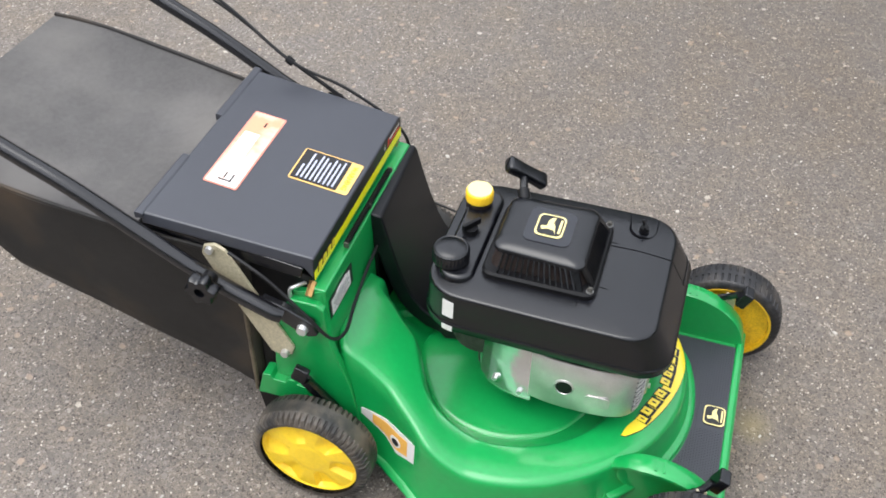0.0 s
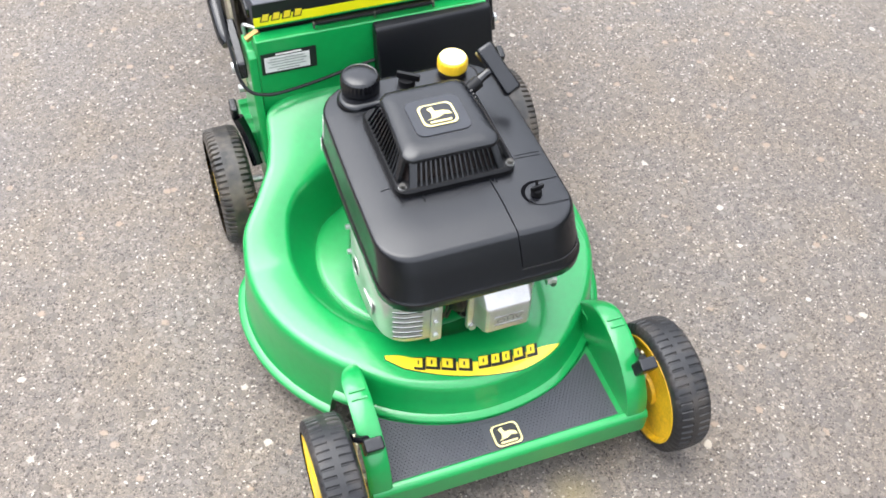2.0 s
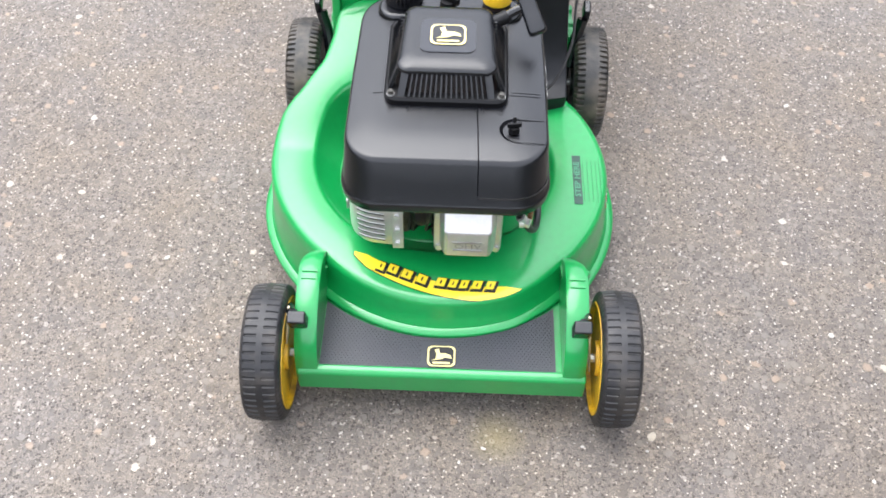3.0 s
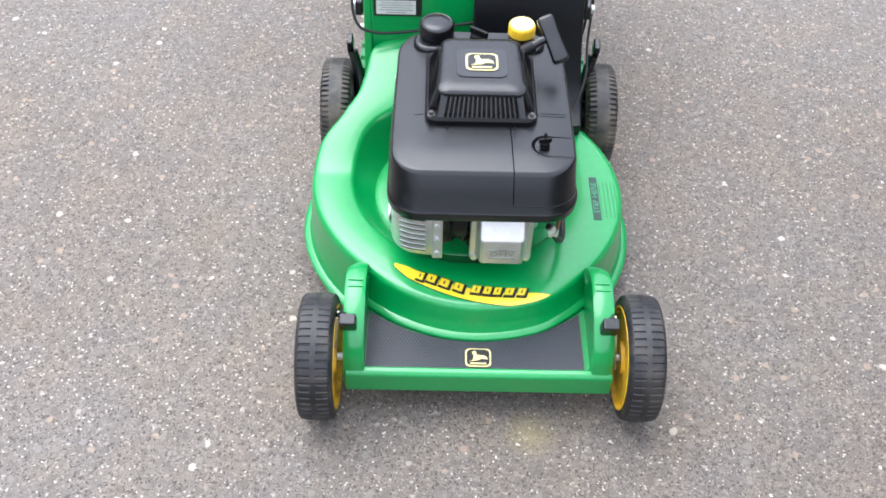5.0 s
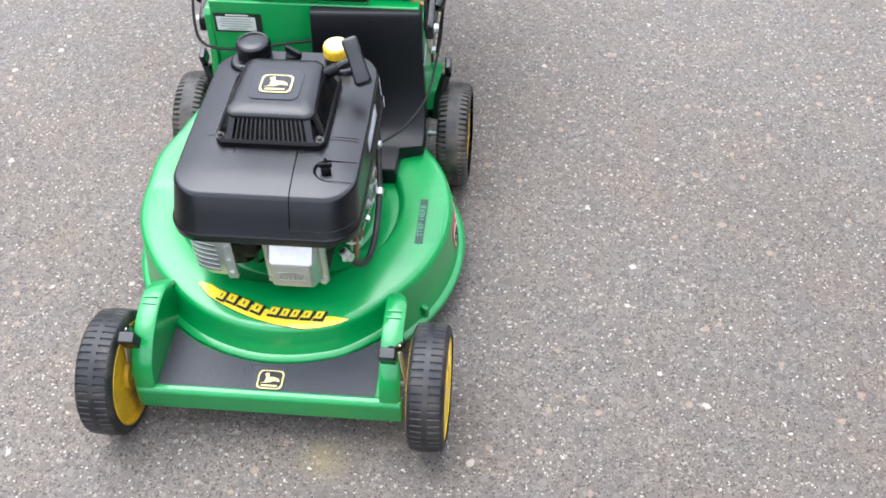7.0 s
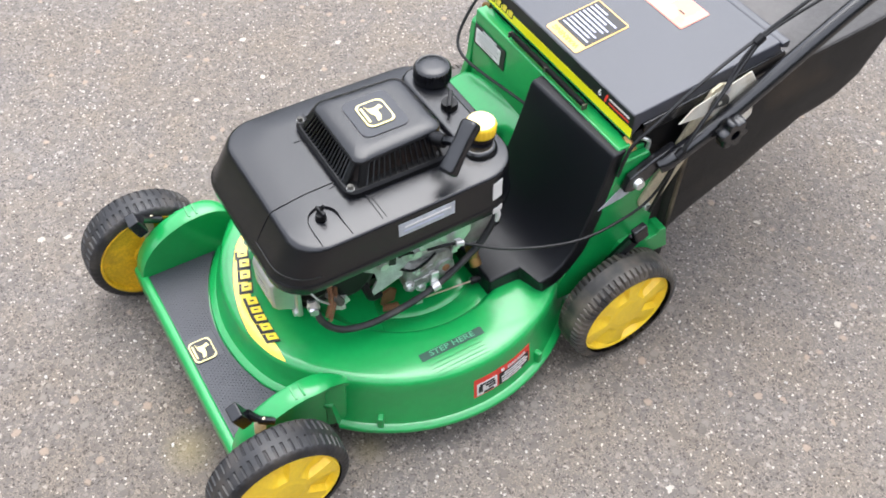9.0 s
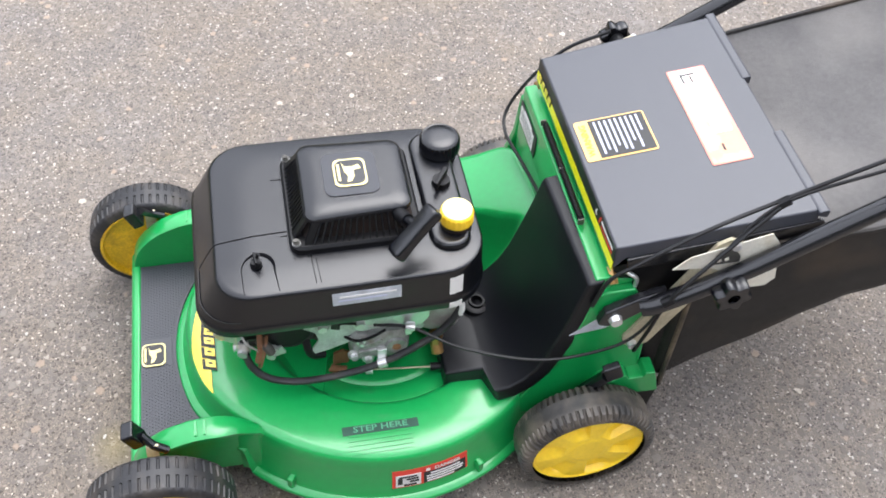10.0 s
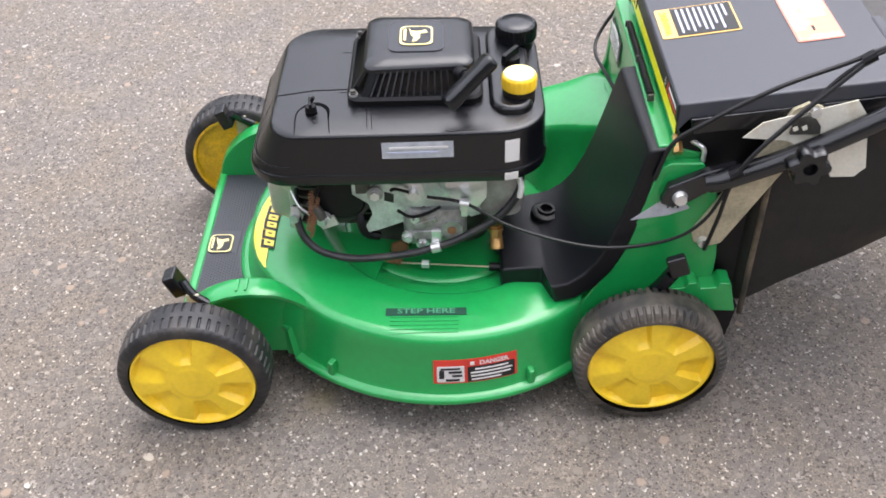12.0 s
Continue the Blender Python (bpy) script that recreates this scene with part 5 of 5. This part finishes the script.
bm = loft([[Vector((x, y, z)) for x, z in ((-hw * sk, lid_top(y) - d), (-hw * sk + 0.004, lid_top(y)), (hw - 0.004, lid_top(y)), (hw, lid_top(y) - d))] for y, hw, d, sk in ((0.626, 0.185, 0.037, 1), (0.64, 0.186, 0.02, 1), (0.75, 0.188, 0.02, 1.03), (0.882, 0.19, 0.018, 1.07))])
lid = part("discharge_lid", bm, LIDBLACK, mower, "black plastic discharge lid with labels", bevel=0.003)
part("band", patch((0, 0.6258, 0.4097), (1, 0, 0), (0, 0, 1), 0.366, 0.0155, 0.0008), LEMON, lid, "bright lemon-yellow stripe")
part("band", patch((0, 0.6258, 0.4), (1, 0, 0), (0, 0, 1), 0.366, 0.0025, 0.0008), GREEN, lid)
part("band", patch((0, 0.6258, 0.429), (1, 0, 0), (0, 0, 1), 0.366, 0.0225, 0.0005), INK, lid)
for i in range(4):
    p = (-0.165 + 0.0165 * i, 0.625, 0.4165)
    part("mark", patch(p, (1, 0, 0), (0.25, 0, 1), 0.013, 0.016, 0.0006), INK, lid)
    part("mark", patch((p[0], 0.6243, p[2]), (1, 0, 0), (0.25, 0, 1), 0.0095, 0.0115, 0.0006), STRIPE, lid)
lettering("6", 0.011, plane_place((0.108, 0.6251, 0.4275), (1, 0, 0), (0, 0, 1)), WHITE, lid, "white printed number", bold=0.0003)
part("mark", patch((0.123, 0.6252, 0.428), (1, 0, 0), (0.3, 0, 1), 0.004, 0.014, 0.0005), RED, lid)
for k in (0, 1):
    part("bar", patch((0.152, 0.6252, 0.431 - 0.007 * k), (1, 0, 0), (0, 0, 1), 0.045, 0.003, 0.0005), (WHITE, RED)[k], lid)
lv = Vector((0, 1, 0.125)).normalized()


def lid_label(x0, x1, y0, y1, mat_, lift, label="", r=0.0, name="label", parent=None):
    y = (y0 + y1) / 2
    return part(name, patch((x0 / 2 + x1 / 2, y, lid_top(y) + lift), (1, 0, 0), lv, x1 - x0, (y1 - y0) * 1.008, 0.0006, r), mat_, parent or lid, label)


ylab = lid_label(-0.039, 0.036, 0.633, 0.729, GILT, 0.0004, "orange-rimmed black warning label", 0.004)
lid_label(-0.0365, 0.0335, 0.652, 0.7265, INK, 0.0011, "", 0, "field", ylab)
for k in range(9):
    w = (0.06, 0.054, 0.06, 0.05, 0.058, 0.06, 0.046, 0.06, 0.03)[k]
    lid_label(-0.032, -0.032 + w, 0.658 + 0.0072 * k, 0.6608 + 0.0072 * k, LILAC, 0.0018, "", 0, "bar", ylab)
lettering("WARNING", 0.0085, plane_place((-0.002, 0.6428, lid_top(0.6428) + 0.0014), (-1, 0, 0), -lv), OCHRE, ylab, "ochre printed word", bold=0.0004)
wlab = lid_label(-0.101, 0.084, 0.783, 0.837, SALMON, 0.0004, "faded white label with reddish rims", 0.003)
lid_label(-0.0985, 0.0815, 0.7855, 0.8345, REDDISH, 0.0008, "", 0.002, "field", wlab)
lid_label(-0.09, -0.072, 0.798, 0.8005, INK, 0.0012, "", 0, "bar", wlab)
lid_label(-0.084, -0.07, 0.81, 0.812, INK, 0.0012, "", 0, "bar", wlab)
lid_label(-0.089, -0.0865, 0.801, 0.818, INK, 0.0012, "", 0, "bar", wlab)
lid_label(-0.05, 0.03, 0.805, 0.83, WHITE, 0.0011, "", 0.002, "field", wlab)
lid_label(0.05, 0.062, 0.806, 0.809, INK, 0.0011, "", 0, "bar", wlab)
for x0, x1 in ((-0.204, -0.06), (0.047, 0.192)):
    part("lip", loft([[Vector((x, y, lid_top(y) + h)) for y, h in ((0.877, -0.006), (0.877, 0.0), (0.879, 0.0016), (0.888, 0.002), (0.891, 0.0), (0.891, -0.012))] for x in (x0, x1)]), LIDBLACK, lid, bevel=0.002)
for s in (-1, 1):
    part("hem", prism([(0.64, 0.425), (0.89, 0.455), (0.9, 0.44), (0.87, 0.425), (0.645, 0.405)], "x", s * 0.184, s * 0.19), BLACK, lid, bevel=0.002)

# ---- handle ----
for s in (-1, 1):
    x = 0.213 if s > 0 else -0.222
    path = [(x - s * 0.005, 0.668, 0.349), (x, 0.69, 0.36), (x, 0.79, 0.405), (x, 0.96, 0.505), (x, 1.07, 0.561), (x, 1.3, 0.68), (x * 0.98, 1.62, 0.85)]
    handle = part("handle_tube", tube(path, 0.0125, 8, 14), GLOSSBLACK, mower, "black painted handle tube")
    part("end_plate", prism([(0.615, 0.318), (0.622, 0.342), (0.665, 0.363), (0.70, 0.372), (0.695, 0.35), (0.65, 0.32), (0.63, 0.312)], "x", x - s * 0.02, x - s * 0.006), GLOSSBLACK, handle, bevel=0.003)
    b = part("bolt", cylinder((x - s * 0.007, 0.637, 0.328), (x + s * 0.001, 0.637, 0.328), 0.0095, 0.0075, 16), STEEL, handle, "bright domed bolt")
    gold = part("brace_plate", prism([(0.661, 0.266), (0.666, 0.249), (0.682, 0.241), (0.7, 0.247), (0.755, 0.352), (0.79, 0.426), (0.785, 0.442), (0.768, 0.448), (0.752, 0.44)], "x", x - s * 0.022, x - s * 0.0165), OLIVE, mower, "gold zinc brace plate", bevel=0.001)
    part("bolt", cylinder((x - s * 0.0165, 0.676, 0.252), (x - s * 0.009, 0.676, 0.252), 0.007, 0.006, 12), STEEL, gold)
    part("bolt", cylinder((x - s * 0.0165, 0.775, 0.438), (x - s * 0.010, 0.775, 0.438), 0.006, None, 8), STEEL, gold)
    kz = 0.393 if s > 0 else 0.408
    kx = x if s > 0 else x - 0.01
    kn = part("clamp_knob", cylinder((x + s * 0.006, 0.766, kz), (kx + s * 0.018, 0.766, kz), 0.011), DARK, mower, "black star clamp knob")
    star = []
    for d, f in ((0.014, 0.9), (0.017, 1.0), (0.03, 0.97), (0.033, 0.88), (0.033, 0.36), (0.024, 0.33)):
        star.append([Vector((kx + s * d, 0.766 + r * math.cos(a), kz + r * math.sin(a))) for a, r in ((2 * math.pi * k / 72, 0.0225 * f + (0.0033 * math.cos(6 * 2 * math.pi * k / 72 + 0.6) if f > 0.5 else 0)) for k in range(72))])
    part("star", loft(star), BLACK, kn, smooth=40)
    if s > 0:
        part("washer", prism([(0.7505, 0.411), (0.7515, 0.424), (0.757, 0.434), (0.766, 0.4365), (0.776, 0.432), (0.784, 0.421), (0.785, 0.411)], "x", 0.1995, 0.2035), GASKET, gold, "grimy half-round clamp washer", bevel=0.001)
        for y, z in ((0.7555, 0.4195), (0.7655, 0.4205)):
            part("mark", box((0.2038, y, z), (0.0008, 0.0055, 0.0055), pose(0, 0, 0, 25, 0, 0)), CREAM, gold, "pale paint mark")
    # rear adjuster bracket and its lever
    br = part("adjuster_bracket", prism([(0.625, 0.15), (0.64, 0.185), (0.66, 0.188), (0.664, 0.195), (0.675, 0.195), (0.68, 0.186), (0.70, 0.187), (0.704, 0.195), (0.718, 0.193), (0.73, 0.145)], "x", s * 0.186, s * 0.214), GREEN, mower, "green notched adjuster bracket", bevel=0.002)
    part("foot", prism([(0.66, 0.1), (0.66, 0.15), (0.735, 0.145), (0.727, 0.09)], "x", s * 0.19, s * 0.205), DARK, br)
    lv_ = part("adjuster_lever", tube([(s * 0.21, 0.6, 0.15), (s * 0.216, 0.625, 0.19), (s * 0.226, 0.638, 0.225)], 0.0095, 5), BLACK, mower, "black adjuster lever with square grip")
    part("knob", box((s * 0.23, 0.642, 0.24), (0.012, 0.024, 0.03), pose(0, 0, 0, 20, 0, 0)), BLACK, lv_, bevel=0.003)

for label, path in (("black throttle cable", [(0.128, 0.335, 0.276), (0.136, 0.384, 0.27), (0.17, 0.45, 0.254), (0.2, 0.545, 0.247), (0.209, 0.625, 0.262), (0.216, 0.668, 0.3), (0.218, 0.70, 0.378), (0.21, 0.75, 0.436), (0.192, 0.821, 0.5), (0.212, 0.95, 0.57), (0.225, 1.15, 0.66), (0.225, 1.4, 0.79)]),
                    ("black brake cable", [(0.194, 0.607, 0.345), (0.194, 0.622, 0.395), (0.197, 0.655, 0.425), (0.194, 0.73, 0.468), (0.189, 0.823, 0.504), (0.206, 0.95, 0.584), (0.218, 1.15, 0.68), (0.22, 1.4, 0.8)]),
                    ("black drive cable", [(0.206, 0.678, 0.245), (0.213, 0.685, 0.3), (0.222, 0.694, 0.372), (0.214, 0.74, 0.43), (0.194, 0.817, 0.495)]),
                    ("thin black control cable", [(-0.215, 0.74, 0.45), (-0.222, 0.68, 0.42), (-0.222, 0.63, 0.37), (-0.213, 0.595, 0.32), (-0.18, 0.585, 0.304), (-0.12, 0.595, 0.3), (-0.05, 0.6, 0.31), (0.0, 0.6, 0.32)])):
    part("cable", tube(path, 0.0022 if "throttle" in label else 0.0027, 10, 8), CABLE, mower, label)
part("cable_clamp", cylinder((0.1355, 0.377, 0.2725), (0.1375, 0.389, 0.2712), 0.0052, None, 10), STEEL, mower, "bright steel cable clamp")
for c in ((0.191, 0.822, 0.501), (0.219, 0.694, 0.37)):
    part("cable_tie", cylinder((c[0], c[1] - 0.006, c[2] - 0.004), (c[0], c[1] + 0.006, c[2] + 0.004), 0.0068, None, 10), DARK, mower, "black cable tie")

# ---- grass bag ----
bag = tagged(new("grass_bag"), "dark grey fabric grass bag hung behind the mower", "grass bag")
sections = [(0.732, 0.124, 0.405, 0.178), (0.745, 0.119, 0.418, 0.187), (0.85, 0.178, 0.43, 0.196), (0.95, 0.232, 0.443, 0.205), (1.05, 0.27, 0.46, 0.21), (1.13, 0.3, 0.475, 0.211), (1.19, 0.35, 0.487, 0.209), (1.245, 0.43, 0.497, 0.203), (1.275, 0.475, 0.502, 0.196)]


def bag_at(y):
    for a, b in zip(sections, sections[1:]):
        if a[0] <= y <= b[0]:
            t = (y - a[0]) / (b[0] - a[0])
            return [p + (q - p) * t for p, q in zip(a[1:], b[1:])]
    return sections[-1][1:]


# right side's lower edge, raised towards its end to fit the camera's view
lifted = [(0.732, 0.13), (0.758, 0.141), (0.795, 0.17), (0.865, 0.219), (0.92, 0.265), (0.971, 0.299), (1.005, 0.309), (1.035, 0.321), (1.062, 0.346), (1.082, 0.392), (1.1, 0.44), (1.15, 0.455), (1.275, 0.475)]


def bag_low(y):
    for (a, p), (b, q) in zip(lifted, lifted[1:]):
        if y <= b:
            return p + (q - p) * (y - a) / (b - a)
    return lifted[-1][1]


ys = sorted(set([s_[0] for s_ in sections] + [0.74 + 0.02 * k for k in range(27)] + [p[0] for p in lifted]))
top, body = [], []
for y in ys:
    z0, z1, hw = bag_at(y)
    zr = bag_low(y)
    sag = 0.02 * math.sin(math.pi * min(1, max(0, (y - 0.86) / 0.41)))
    up = []
    for k in range(21):
        u = -1 + k / 10
        z = z1 - sag * (1 - u * u) - 0.004 * abs(u) ** 6 + 0.003 * noise.noise((u * 2, y * 9, 3))
        up.append(Vector((u * hw, y, z)))
    top.append(up)
    ring = []
    for k in range(9):
        u = k / 8
        ring.append(Vector((hw * (1 + 0.015 * math.sin(u * math.pi)) - 0.006 * (u > 0.99) + 0.005 * noise.noise((y * 8, u * 3, 1)), y, z1 - 0.004 - (z1 - zr - 0.004) * u)))
    for k in range(1, 8):
        ring.append(Vector((hw - 2 * hw * k / 8, y, zr + (z0 - zr) * k / 8 - 0.004)))
    for k in range(9):
        u = 1 - k / 8
        ring.append(Vector((-hw * (1 + 0.015 * math.sin(u * math.pi)) + 0.006 * (u > 0.99) - 0.005 * noise.noise((y * 8, u * 3, 7)), y, z1 - 0.004 - (z1 - z0 - 0.004) * u)))
    body.append(ring)
bm = loft(body, close=False, caps=False)
for rr in (0, -1):
    f = body[rr]
    bm.verts.ensure_lookup_table()
    size = len(f)
    base = 0 if rr == 0 else (len(body) - 1) * size
    bm.faces.new([bm.verts[base + k] for k in range(size)])
part("side", bm, PANEL, bag, "dusty dark brown-black fabric sides", smooth=60)
part("top", sheet(top, 0.002), FABRIC, bag, "sagging grey mesh top", smooth=60)
for s in (-1, 1):
    part("seam", tube([(s * (bag_at(y)[2] - 0.001), y, bag_at(y)[1] - 0.002) for y in ys[::3]] , 0.0035, 3, 8), PANEL, bag)
    part("piping", tube([(s * (bag_at(0.745)[2] + 0.001), 0.746, z) for z in (0.118, 0.2, 0.3, 0.41)], 0.004, 3, 8), DUSTY, bag)
part("label", prism([(0.70, 0.405), (0.72, 0.425), (0.82, 0.452), (0.836, 0.43), (0.842, 0.40), (0.852, 0.352), (0.845, 0.347), (0.812, 0.347), (0.80, 0.375), (0.75, 0.40)], "x", 0.197, 0.1985), CREAM, bag, "torn cream paper label")
